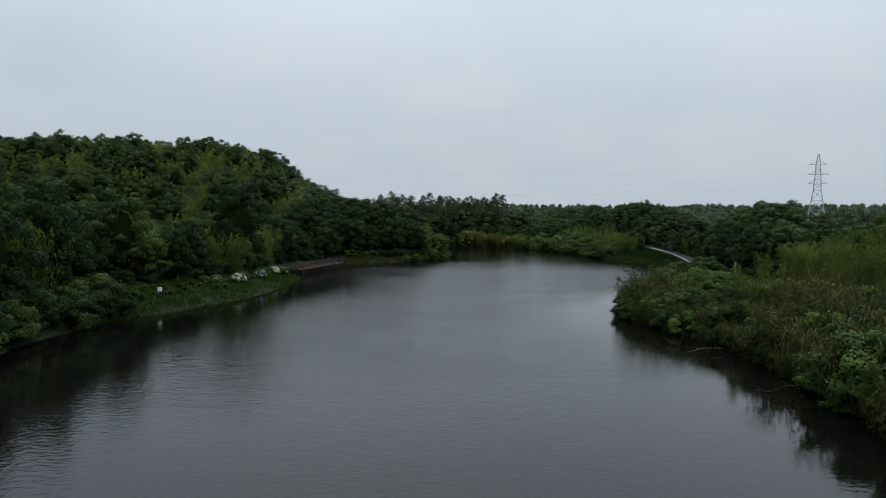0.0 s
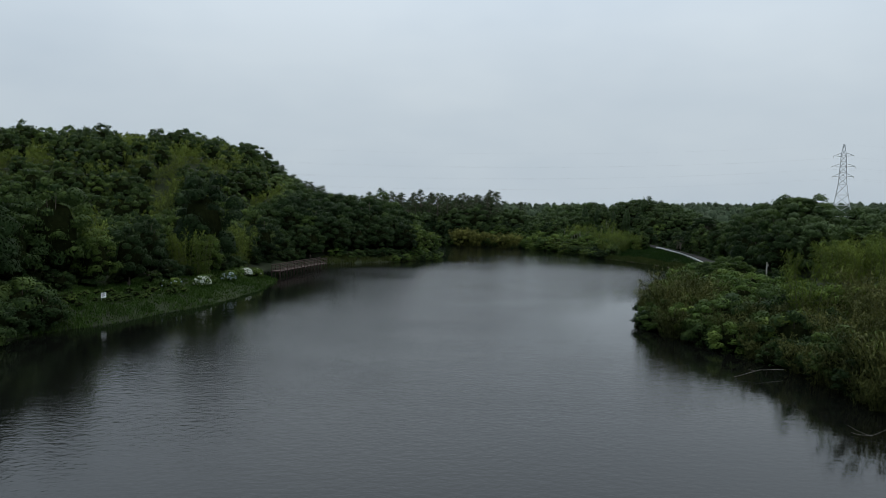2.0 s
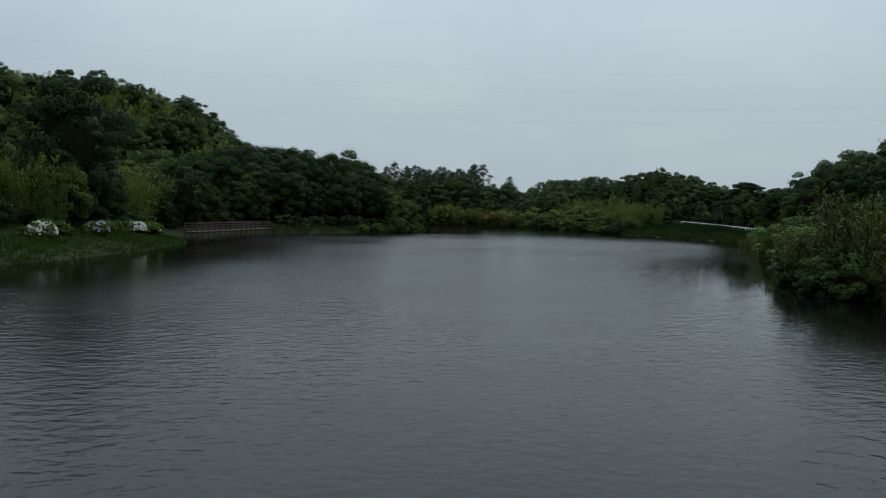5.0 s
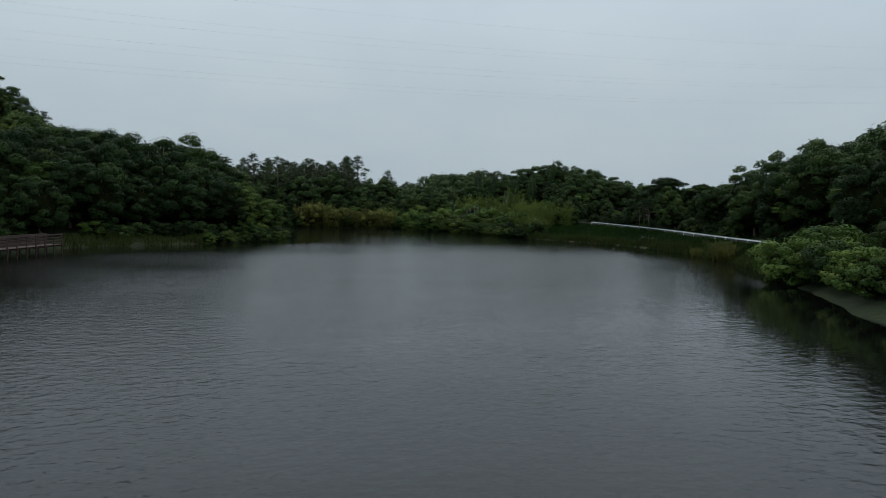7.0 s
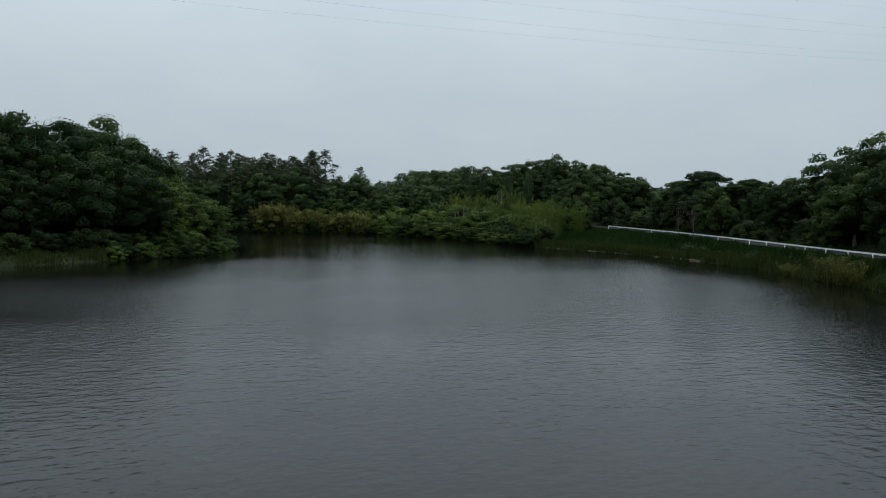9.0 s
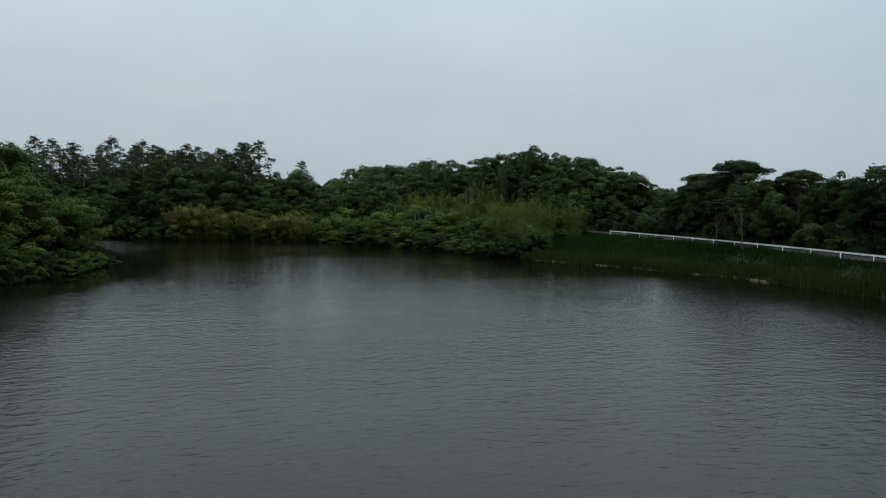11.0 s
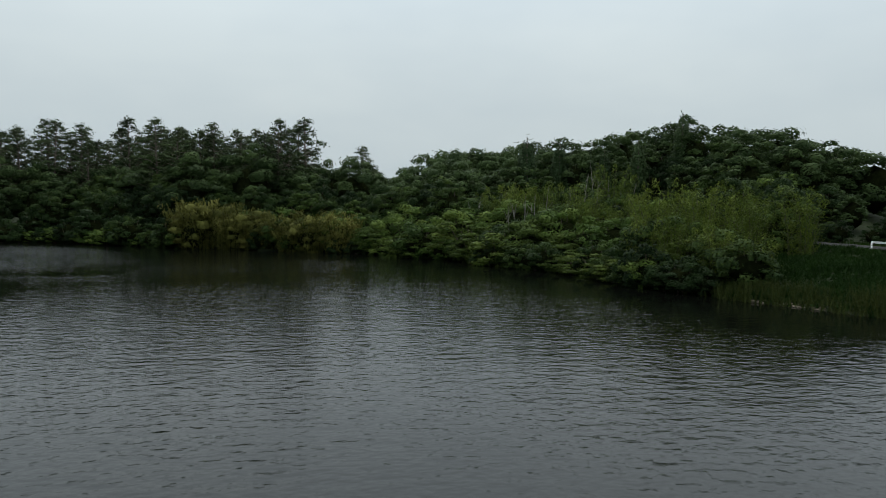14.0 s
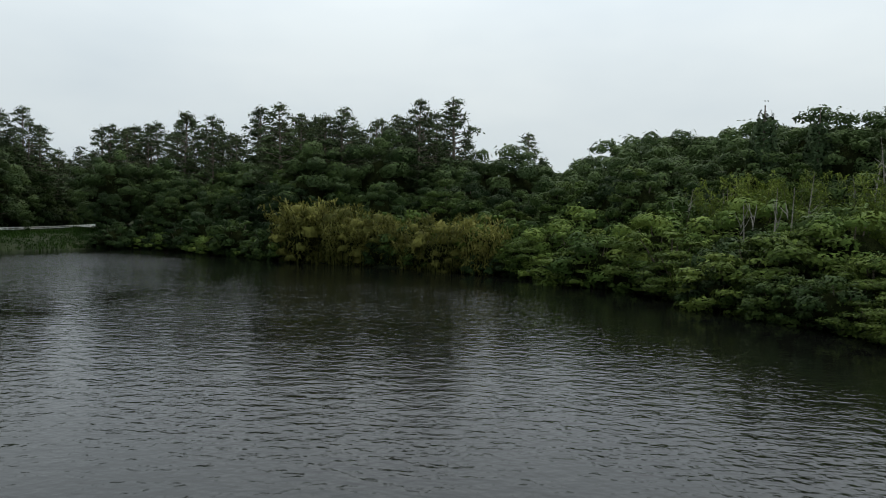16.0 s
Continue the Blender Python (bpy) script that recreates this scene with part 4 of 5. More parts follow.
scatter(-125, -34, 296, 412, 5.4, lambda x, y, d: d > 4 and x < np.interp(y, [295, 318, 340, 372], [-36, -40, -45, -54]) - 4.5 and x > -0.5 * y + 70, lambda x, y, d: ("oak_mid_bright" if odds(0.3) else "oak_mid", PLANT_RNG.uniform(0.95, 1.2), 1.0), "east")
scatter(-75, 25, 322, 356, 4.8, lambda x, y, d: d > 12 and clear_of_far_rail(x, y), lambda x, y, d: ("pine" if odds(0.5) else "pine_thick", PLANT_RNG.uniform(1.05, 1.2), 1.0))
scatter(-62, 36, 320, 350, 5.6, lambda x, y, d: d > 10 and clear_of_far_rail(x, y), lambda x, y, d: ("oak_mid", PLANT_RNG.uniform(1.1, 1.4) * (1.0 if x < 22 else 0.98), 1.0), "east")
grow("pine", 35.5, 332, 1.0)
scatter(-96, -34, 298, 410, 5.0, lambda x, y, d: d > 4 and 4.5 < float(np.interp(y, [295, 318, 340, 372, 410], [-36, -40, -45, -54, -67])) - x < 15, lambda x, y, d: ("pine" if odds(0.3) else "pine_thick", PLANT_RNG.uniform(0.84, 0.98) * (1.02 if y > 335 else 0.9), 1.0))
# the east hill beyond the lane's end, with its cedars
scatter(40, 112, 268, 330, 5.8, lambda x, y, d: d > 17 and (road_gap(x, y) > 5 or y > 288), lambda x, y, d: ("oak_mid_bright" if odds(0.2) else "oak_mid", PLANT_RNG.uniform(0.79, 0.92) * (0.7 if x > 96 else 1), 0.95), "east")
for px, py, ps in [(71.5, 288.7, 1.04), (77.3, 287.0, 0.98), (57.0, 295.4, 1.28), (61.5, 293.7, 1.1), (66.5, 289, 0.8)]:
    grow("cedar", px, py, ps)
for px, py in [(66, 250), (64.5, 255), (70, 256)]:
    grow("oak", px + 1, py, 0.6)
# beyond the lane
scatter(62, 76, 136, 268, 4.6, lambda x, y, d: 6.0 < road_gap(x, y) < 10, lambda x, y, d: ("oak_bright" if odds(0.25) else "oak", float(np.interp(y, [136, 146, 170, 190, 205, 212, 238, 244], [0.88, 1.0, 0.92, 0.74, 0.62, 0.58, 0.56, 0.4])), 1.0))
scatter(66, 100, 136, 268, 5.8, lambda x, y, d: road_gap(x, y) > 10, lambda x, y, d: ("oak_mid_bright" if odds(0.2) else "oak_mid", float(np.interp(y, [136, 150, 170, 195, 204, 215, 240, 250], [0.95, 1.1, 1.05, 0.98, 0.64, 0.56, 0.52, 0.40])) * (0.78 if road_gap(x, y) > 22 else 1.0), 1.0), "east")
scatter(36, 66, 300, 328, 5.2, lambda x, y, d: d > 11, lambda x, y, d: ("oak_mid", PLANT_RNG.uniform(0.95, 1.08) * float(np.interp(x, [40, 50], [0.7, 1.0])) * float(np.interp(y, [300, 326], [0.92, 1.32])), 1.0), "east")
scatter(-70, -34, 298, 392, 2.9, lambda x, y, d: d > 4 and 2.6 < float(np.interp(y, [295, 318, 340, 372, 410], [-36, -40, -45, -54, -67])) - x < 5.6, lambda x, y, d: ("shrub", PLANT_RNG.uniform(0.8, 1.2), 1.0))
joined_woods("east_woods", "dark broadleaf woods behind the lane and on the low hills", "woods", ["east"])
for px, py, ps in [(80.5, 235.5, 0.74), (78.5, 226.5, 0.71), (83, 221, 0.58), (72, 158, 0.95)]:
    grow("umbrella", px, py, ps)
for px, py, ps in [(77.5, 231, 0.74), (82, 230, 0.76), (75.5, 222, 0.66), (84, 224, 0.72), (78, 238, 0.7)]:
    grow("oak", px, py, ps)
scatter(58, 92, 60, 136, 4.4, lambda x, y, d: road_gap(x, y) > 6.5, lambda x, y, d: ("bamboo" if tone(x, y, 0.08, 4) > 0.36 else "oak_bright", PLANT_RNG.uniform(0.85, 1.05), 1.0))
scatter(56, 78, 138, 264, 2.8, lambda x, y, d: 5.4 < road_gap(x, y) < 8.0, lambda x, y, d: ("shrub", PLANT_RNG.uniform(0.45, 0.75), 1.0))
for px, py, ps in [(52.3, 243.5, 0.66), (53.4, 239.5, 0.62), (52.2, 248, 0.7), (55, 236.8, 0.5), (55.6, 242.2, 0.68), (54.4, 246, 0.72)]:
    grow("bamboo", px, py, ps)
scatter(50, 84, 262, 294, 3.8, lambda x, y, d: d > 14 and not -2.5 < road_gap(x, y) < 5.4, lambda x, y, d: ("shrub" if odds(0.6) else "vine", PLANT_RNG.uniform(0.8, 1.15), 1.0))
# the thickets between the lane and the water
scatter(22, 52, 96, 148, 3.0, lambda x, y, d: road_gap(x, y) < -2.5 and (y < 124 or d > 1.5), lambda x, y, d: ("vine" if odds(0.85) else "shrub", PLANT_RNG.uniform(0.55, 0.95) if d > 2.5 else PLANT_RNG.uniform(0.8, 1.05), 1.0), "", 0.1)
for px, py, ps in [(29.5, 104.5, 1.3), (31.5, 107.5, 1.35), (30.8, 101.5, 1.15), (33.5, 104, 1.2)]:
    grow("willow", px, py, ps, 1.0)
for px, py, ps in [(49, 130.5, 0.62), (46, 128.5, 0.55), (49.3, 136, 0.64), (44, 132.5, 0.46), (46.5, 138, 0.5), (50.2, 141, 0.55), (51, 147, 0.4)]:
    grow("oak_bright", px, py, ps)
scatter(28, 52, 24, 97, 3.2, lambda x, y, d: road_gap(x, y) < -1.0, lambda x, y, d: ("willow" if odds(0.5) else ("bamboo" if odds(0.14) else ("vine" if odds(0.4) else "shrub")), PLANT_RNG.uniform(0.85, 1.2) * float(np.interp(y, [52, 66], [1.3, 1.0])), 1.0), "", 0.1)
for px, py, ps in [(48.6, 152.2, 0.9), (46.6, 149.2, 1.1), (48.8, 147, 1.15), (45, 145.6, 1.0)]:
    grow("vine", px, py, ps)
# a hanging fringe along the thickets' foot
for i in range(44):
    y = 30 + i * 2.0
    x = float(np.interp(y, [30, 50, 61, 70, 80, 90, 97, 104, 113, 120], [32, 32.6, 33.6, 34.3, 34.2, 32.5, 28.8, 27.2, 30, 33.5])) + PLANT_RNG.uniform(-0.9, 0.5)
    grow("willow" if odds(0.5) else ("shrub" if odds(0.6) else "vine"), x, y, PLANT_RNG.uniform(0.62, 0.95), 0.95)
# the west shore close by
scatter(-50, -40, 30, 95, 2.8, lambda x, y, d: d < 5.5, lambda x, y, d: ("shrub", PLANT_RNG.uniform(0.9, 1.3), 1.0), "", 0.05)


# low growth hanging over the waterline
def fringe(keep, kinds, gap, low, high):
    ring = np.concatenate([LAKE, LAKE[:1]])
    s = np.concatenate([[0], np.cumsum(np.hypot(*np.diff(ring, axis=0).T))])
    for u in np.arange(0, s[-1], gap):
        x = float(np.interp(u, s, ring[:, 0])) + PLANT_RNG.uniform(-0.5, 0.5)
        y = float(np.interp(u, s, ring[:, 1])) + PLANT_RNG.uniform(-0.5, 0.5)
        if keep(x, y):
            grow(kinds[PLANT_RNG.integers(len(kinds))], x, y, PLANT_RNG.uniform(low, high), 0.9, z=0.05)


fringe(lambda x, y: y > 284 and (-26 < x < 6 or x > 31), ("shrub", "shrub", "vine"), 2.0, 0.55, 0.85)
fringe(lambda x, y: 238 < y <= 284 and x > 30, ("layered", "shrub", "vine"), 2.1, 0.5, 0.85)
fringe(lambda x, y: 204 < y < 252 and -12 < x < 10, ("shrub", "vine"), 2.4, 0.4, 0.6)


# distant woods, out of reach, as one body of trees
def far_woods():
    rng = np.random.default_rng(5)
    m = Mesher()
    n = 0
    while n < 900:
        x, y = rng.uniform(-420, 620), rng.uniform(372, 820)
        if abs(x) > 0.75 * y + 40 or (x < -60 and y < 500):
            continue
        n += 1
        z = float(land(x, y, np.array([200.0]))[0])
        r, h = rng.uniform(3.0, 4.6), rng.uniform(9, 14)
        c = np.array([x, y, z + h * 0.5])
        blob(m, rng, c, (r * 0.8, r * 0.8, h * 0.5), 0.2, 4, 6)
        d = unit(rng.normal(size=(70, 3)))
        d[:, 2] = np.abs(d[:, 2]) * 1.2 - 0.2
        m.leaves(leaf_cards(rng, c + d * np.array([r, r, h * 0.55]), unit(d + np.array([0, 0, 0.6])), 1.9, 1.3, 0.1), d + np.array([0, 0, 0.2]))
    tagged(new("far_woods", m.mesh("far_woods", LEAF_FAR_HAZE)), "distant dark green wooded ridge under the overcast sky", "woods", kind="stuff")


far_woods()


def outer_woods():
    """The same woods going on behind and beside the lake, plainer than those near the water."""
    rng = np.random.default_rng(15)
    gx, gy = np.meshgrid(np.arange(-190, 190, 6.5), np.arange(-110, 330, 6.5))
    x, y = gx.ravel() + rng.uniform(-2.4, 2.4, gx.size), gy.ravel() + rng.uniform(-2.4, 2.4, gx.size)
    d = from_shore(x, y)
    west = (x < 0) & ((y < 24) | (x < -0.66 * y - 42))
    east = (x > 0) & (((x > 102) & (y > 60)) | ((x > 94) & (y < 140)) | ((y < 62) & (np.abs(x - 55) > 5) & ((y < 30) | (x > 60))))
    ok = (d > 3.5) & (west | east) & (y < 322)
    x, y, z = x[ok], y[ok], land(x[ok], y[ok], d[ok])
    m = Mesher()
    for xx, yy, zz in zip(x, y, z):
        r, h = rng.uniform(3.0, 4.4), rng.uniform(5.5, 8.0)
        c = np.array([xx, yy, zz + h * 0.45])
        blob(m, rng, c, (r * 0.75, r * 0.75, h * 0.45), 0.2, 4, 6)
        q = unit(rng.normal(size=(44, 3)))
        q[:, 2] = np.abs(q[:, 2]) * 1.2 - 0.3
        lump = 1 + 0.16 * np.sin(q[:, :1] * 7 + xx) * np.sin(q[:, 1:2] * 7 + yy)
        m.leaves(leaf_cards(rng, c + q * lump * np.array([r, r, h * 0.55]), unit(q + np.array([0, 0, 0.5])), 1.8, 1.2, 0.2), q + np.array([0, 0, 0.2]) + rng.normal(size=(44, 3)) * 0.2)
    tagged(new("outer_woods", m.mesh("outer_woods", LEAF_HAZED)), "dense broadleaf woods going on round the lake", "woods", kind="stuff")


outer_woods()


# ---- grass and low growth on the banks ----
def blades(name, label, spots, per, high, wide, mat, lean=0.35):
    """Grass as pointed blades round each spot (x, y, z, size)."""
    rng = np.random.default_rng(len(spots))
    sp = np.repeat(np.asarray(spots, float), per, axis=0)
    n = len(sp)
    p = sp[:, :3] + np.stack([rng.normal(size=n) * 0.3, rng.normal(size=n) * 0.3, np.full(n, -0.06)], axis=1)
    az = rng.uniform(0, 6.28, n)
    h = high * sp[:, 3] * rng.uniform(0.5, 1.2, n)
    side = np.stack([np.cos(az), np.sin(az), np.zeros(n)], axis=1) * (wide * rng.uniform(0.6, 1.3, n))[:, None]
    tip = p + np.stack([rng.normal(size=n) * lean * h, rng.normal(size=n) * lean * h, h], axis=1)
    m = Mesher()
    m.leaves(np.stack([p - side, tip, p + side], axis=1))
    return tagged(new(name, m.mesh(name, mat)), label, "grass", kind="stuff")


def spots_where(x0, x1, y0, y1, count, keep, seed):
    rng = np.random.default_rng(seed)
    x, y = rng.uniform(x0, x1, count), rng.uniform(y0, y1, count)
    d = from_shore(x, y)
    ok = keep(x, y, d)
    x, y, d = x[ok], y[ok], d[ok]
    size = 0.75 + 0.5 * np.sin(x * 0.7 + np.sin(y * 0.4) * 2) * np.sin(y * 0.5)
    return np.stack([x, y, np.maximum(land(x, y, d), 0.0), np.clip(size, 0.5, 1.3)], axis=1)


blades("west_bank_grass", "bright green grass strip sloping to the water", spots_where(-60, -28, 90, 166, 16000, lambda x, y, d: (d > -0.4) & (d < 14), 1), 7, 0.55, 0.06, GRASS)
blades("east_bank_grass", "lush green grass bank between lane and water", spots_where(44, 76, 130, 262, 64000, lambda x, y, d: (d > -0.2) & (road_gap(x, y) < 0.2), 2), 7, 0.55, 0.06, GRASS)
blades("verge_grass", "ragged grass verge on the lane's far side", spots_where(54, 84, 130, 285, 16000, lambda x, y, d: (road_gap(x, y) > 5.0) & (road_gap(x, y) < 8.5), 3), 5, 0.6, 0.07, GRASS)
blades("east_bank_sedge", "tall dark sedge fringe along the waterline", spots_where(48, 66, 150, 240, 16000, lambda x, y, d: (d > -0.5) & (d < 1.9), 4), 7, 1.15, 0.05, SEDGE, 0.2)
blades("point_sedge", "tall sedge on the low edge of the point", spots_where(-30, 3, 198, 250, 9000, lambda x, y, d: (d > -0.3) & (d < 5), 5), 6, 1.2, 0.06, SEDGE, 0.25)
blades("north_bank_grass", "grass strip below the far guard rail", spots_where(-60, -24, 290, 345, 9000, lambda x, y, d: (d > -0.3) & (d < 16), 6), 6, 0.6, 0.07, GRASS)


# ---- guard rails ----
def guard_rail(points, label, lift=0.0, drops=(0.0,)):
    """White steel beam rail: posts and beam lengths on a line of (x, y, z)."""
    pts = np.asarray(points, float)
    seg = np.hypot(*np.diff(pts[:, :2], axis=0).T)
    s = np.concatenate([[0], np.cumsum(seg)])
    n = int(s[-1] // 4)
    at = np.stack([np.interp(np.arange(n + 1) * s[-1] / n, s, pts[:, k]) for k in range(3)], axis=1)
    root = thing("guard_rail", pose(*at[0]), label, "guard rail")
    post = Mesher()
    post.tube([(0, 0, -0.5), (0, 0, 0.72)], [0.048, 0.048], 8)
    post_mesh = post.mesh("post", STEEL_WHITE, True)
    # W-shaped beam section, along +x, 1 long
    prof = [(0.0, 0.345), (0.045, 0.30), (0.045, 0.235), (0.0, 0.19), (0.0, 0.155), (0.045, 0.11), (0.045, 0.045), (0.0, 0.0)]
    beam = Mesher()
    k = len(prof)
    ring = [(x, -0.07 - y, z * 0.5 + 0.57) for x in (-0.02, 1.02) for y, z in prof] + [(x, -0.07 - y + 0.012, z * 0.5 + 0.57) for x in (-0.02, 1.02) for y, z in prof]
    faces = []
    for i in range(k - 1):
        faces += [(i, i + 1, k + i + 1, k + i), (2 * k + i, 3 * k + i, 3 * k + i + 1, 2 * k + i + 1)]
    faces += [(0, k, 3 * k, 2 * k), (k - 1, 3 * k - 1, 4 * k - 1, 2 * k - 1)]
    beam.add(ring, faces)
    beam_mesh = beam.mesh("beam", STEEL_WHITE)
    for i, p in enumerate(at):
        o = part("post", post_mesh, None, root)
        o.location = p - at[0]
        if i == n:
            break
        q = at[i + 1] - p
        for drop in drops:
            b = part("beam", beam_mesh, None, root)
            b.location = p - at[0] - np.array([0, 0, drop])
            b.rotation_euler = (0, -math.atan2(q[2], math.hypot(q[0], q[1])), math.atan2(q[1], q[0]))
            b.scale = (float(np.linalg.norm(q)), -1 if lift else 1, 1)
    return root


rail_y = np.linspace(243, 128, 30)
guard_rail([(x, y, z) for x, y, z in zip(np.interp(rail_y, ROAD[:, 1], ROAD[:, 0]), rail_y, np.interp(rail_y, [20, 135, 186, 241, 300], [2.0, 2.0, 2.15, 2.95, 4.2]))],
           "long white steel guard rail beside the lakeside lane", 1.0)
far_row = np.array([(-36.8, 300), (-40, 318), (-45, 340), (-53, 368)], float)
guard_rail([(x, y, float(land(x, y)[0])) for x, y in far_row], "white steel guard rail with two beams above the far inlet", 1.0, (0.0, 0.24))


# ---- boardwalk ----
def boardwalk():
    line = np.array([(-33.0, 163), (-31.4, 170.5), (-29.4, 179), (-27.3, 187.0)], float)
    root = thing("boardwalk", pose(line[0][0], line[0][1], 0), "weathered red-brown timber boardwalk on posts with railings", "boardwalk")
    seg = np.hypot(*np.diff(line, axis=0).T)
    s = np.concatenate([[0], np.cumsum(seg)])
    bays = 14
    u = np.linspace(0, s[-1], bays + 1)
    mid = np.stack([np.interp(u, s, line[:, 0]), np.interp(u, s, line[:, 1])], axis=1) - line[0]
    DECK, HALF = 1.15, 0.95
    post, stub = Mesher(), Mesher()
    post.tube([(0, 0, -1.6), (0, 0, 2.48)], [0.085, 0.08], 8)
    stub.box((0, 0, 0), (1, 0.09, 0.14))
    rail, plank = Mesher(), Mesher()
    rail.box((0, 0, 0), (1, 0.06, 0.11))
    plank.box((0, 0, 0), (0.19, HALF * 2 + 0.1, 0.05))
    post_mesh, rail_mesh, beam_mesh, plank_mesh = post.mesh("post", BOARD), rail.mesh("rail", BOARD), stub.mesh("joist", BOARD), plank.mesh("plank", BOARD)
    for i in range(bays + 1):
        d = mid[min(i + 1, bays)] - mid[max(i - 1, 0)]
        a = math.atan2(d[1], d[0])
        nrm = np.array([-math.sin(a), math.cos(a)])
        for side in (-1, 1):
            o = part("post", post_mesh, None, root)
            o.location = (*(mid[i] + nrm * side * HALF), 0)
        c = part("crossbeam", beam_mesh, None, root)
        c.location, c.rotation_euler, c.scale = (*mid[i], DECK - 0.16), (0, 0, a + math.pi / 2), (2 * HALF + 0.3, 1, 1)
        if i == bays:
            break
        d = mid[i + 1] - mid[i]
        a, ln = math.atan2(d[1], d[0]), float(np.hypot(*d))
        nrm = np.array([-math.sin(a), math.cos(a)])
        m = (mid[i] + mid[i + 1]) / 2
        for side in (-1, 1):
            for h, k in ((2.4, 1.3), (2.05, 0.9), (1.7, 0.9), (1.4, 0.9)):
                r = part("rail", rail_mesh, None, root)
                r.location, r.rotation_euler, r.scale = (*(m + nrm * side * HALF), h), (0, 0, a), (ln, k, k)
            j = part("joist", beam_mesh, None, root)
            j.location, j.rotation_euler, j.scale = (*(m + nrm * side * HALF * 0.8), DECK - 0.09), (0, 0, a), (ln, 1, 1)
        for k in range(11):
            q = mid[i] + d * (k + 0.5) / 11
            p = part("plank", plank_mesh, None, root)
            p.location, p.rotation_euler = (*q, DECK), (0, 0, a + 0.006 * math.sin(i * 7 + k * 3))
    return root


boardwalk()


# ---- sign on the west bank ----
def notice_board(x, y):
    z = float(land(x, y)[0])
    root = thing("notice_board", pose(x, y, z, 0, 0, 62) @ Matrix.Scale(0.8, 4), "small white notice board on two posts in the grass", "sign")
    for sx in (-0.33, 0.33):
        m = Mesher()
        m.tube([(sx, 0, -0.4), (sx, 0, 1.25)], [0.035, 0.035], 8)
        part("post", m, STEEL, root)
    m = Mesher()
    m.box((0, -0.05, 0.86), (0.95, 0.03, 0.82))
    panel = part("panel", m, SIGN_WHITE, root)
    for i, w in enumerate((0.72, 0.6, 0.66, 0.4)):
        b = Mesher()
        b.box((-0.4 + w / 2, -0.068, 1.13 - i * 0.17), (w, 0.006, 0.06))
        part("text_bar", b, SIGN_INK, panel, "dark line of unreadable print")


notice_board(-42.4, 107.8)


# ---- hydrangeas ----
def hydrangea(x, y, size, heads, petal, seed, label):
    rng = np.random.default_rng(seed)
    z = float(land(x, y)[0])
    root = thing("hydrangea_bush", pose(x, y, z - 0.05), label, "bush", "hydrangeas")
    leaves = Mesher()
    crown_cloud(rng, leaves, size, 0.0, size * 1.35, 20, 60, 0.34, flat=0.7, low=0.3, core=0.55)
    part("foliage", leaves, LEAF_VINE, root)
    for i in range(heads * 2 if heads > 20 else heads):
        az, up = rng.uniform(-2.6, 0.9), rng.uniform(0.05, 0.95)
        r = size * 1.02 * math.sqrt(1 - up * up * 0.9)
        c = np.array([r * math.cos(az), r * math.sin(az), size * (0.35 + 1.0 * up)])
        m = Mesher()
        d = unit(rng.normal(size=(34, 3)))
        d[:, 2] = np.abs(d[:, 2]) - 0.3
        m.leaves(leaf_cards(rng, c + d * 0.12, unit(d), 0.14, 0.13))
        blob(m, rng, c, (0.10, 0.10, 0.09), 0.1, 4, 6)
        part("flower_head", m, petal, root)


hydrangea(-37.0, 129.5, 1.35, 60, PETAL, 1, "rounded hydrangea bush thick with white flower heads")
hydrangea(-35.2, 137.5, 1.2, 34, PETAL_BLUE, 2, "hydrangea bush with pale blue-white flower heads")
hydrangea(-35.6, 149.5, 1.2, 46, PETAL, 3, "hydrangea bush with many white flower heads")
hydrangea(-34.2, 150.8, 1.25, 2, PETAL, 4, "green hydrangea bush with few blooms yet")
hydrangea(-37.2, 133.5, 1.1, 2, PETAL, 5, "green hydrangea bush with few blooms yet")
hydrangea(-36.0, 141.5, 1.0, 0, PETAL, 6, "low green hydrangea bush without blooms")
hydrangea(-35.8, 145.2, 1.05, 0, PETAL, 7, "low green hydrangea bush without blooms")
hydrangea(-39.4, 124.5, 1.05, 5, PETAL_BLUE, 8, "low hydrangea bush with a few dull blue heads")
hydrangea(-40.4, 121.0, 0.9, 2, PETAL_BLUE, 9, "low hydrangea bush with a few dull blue heads")


# ---- pylon and its lines ----
PYLON = (90.7, 176.8)


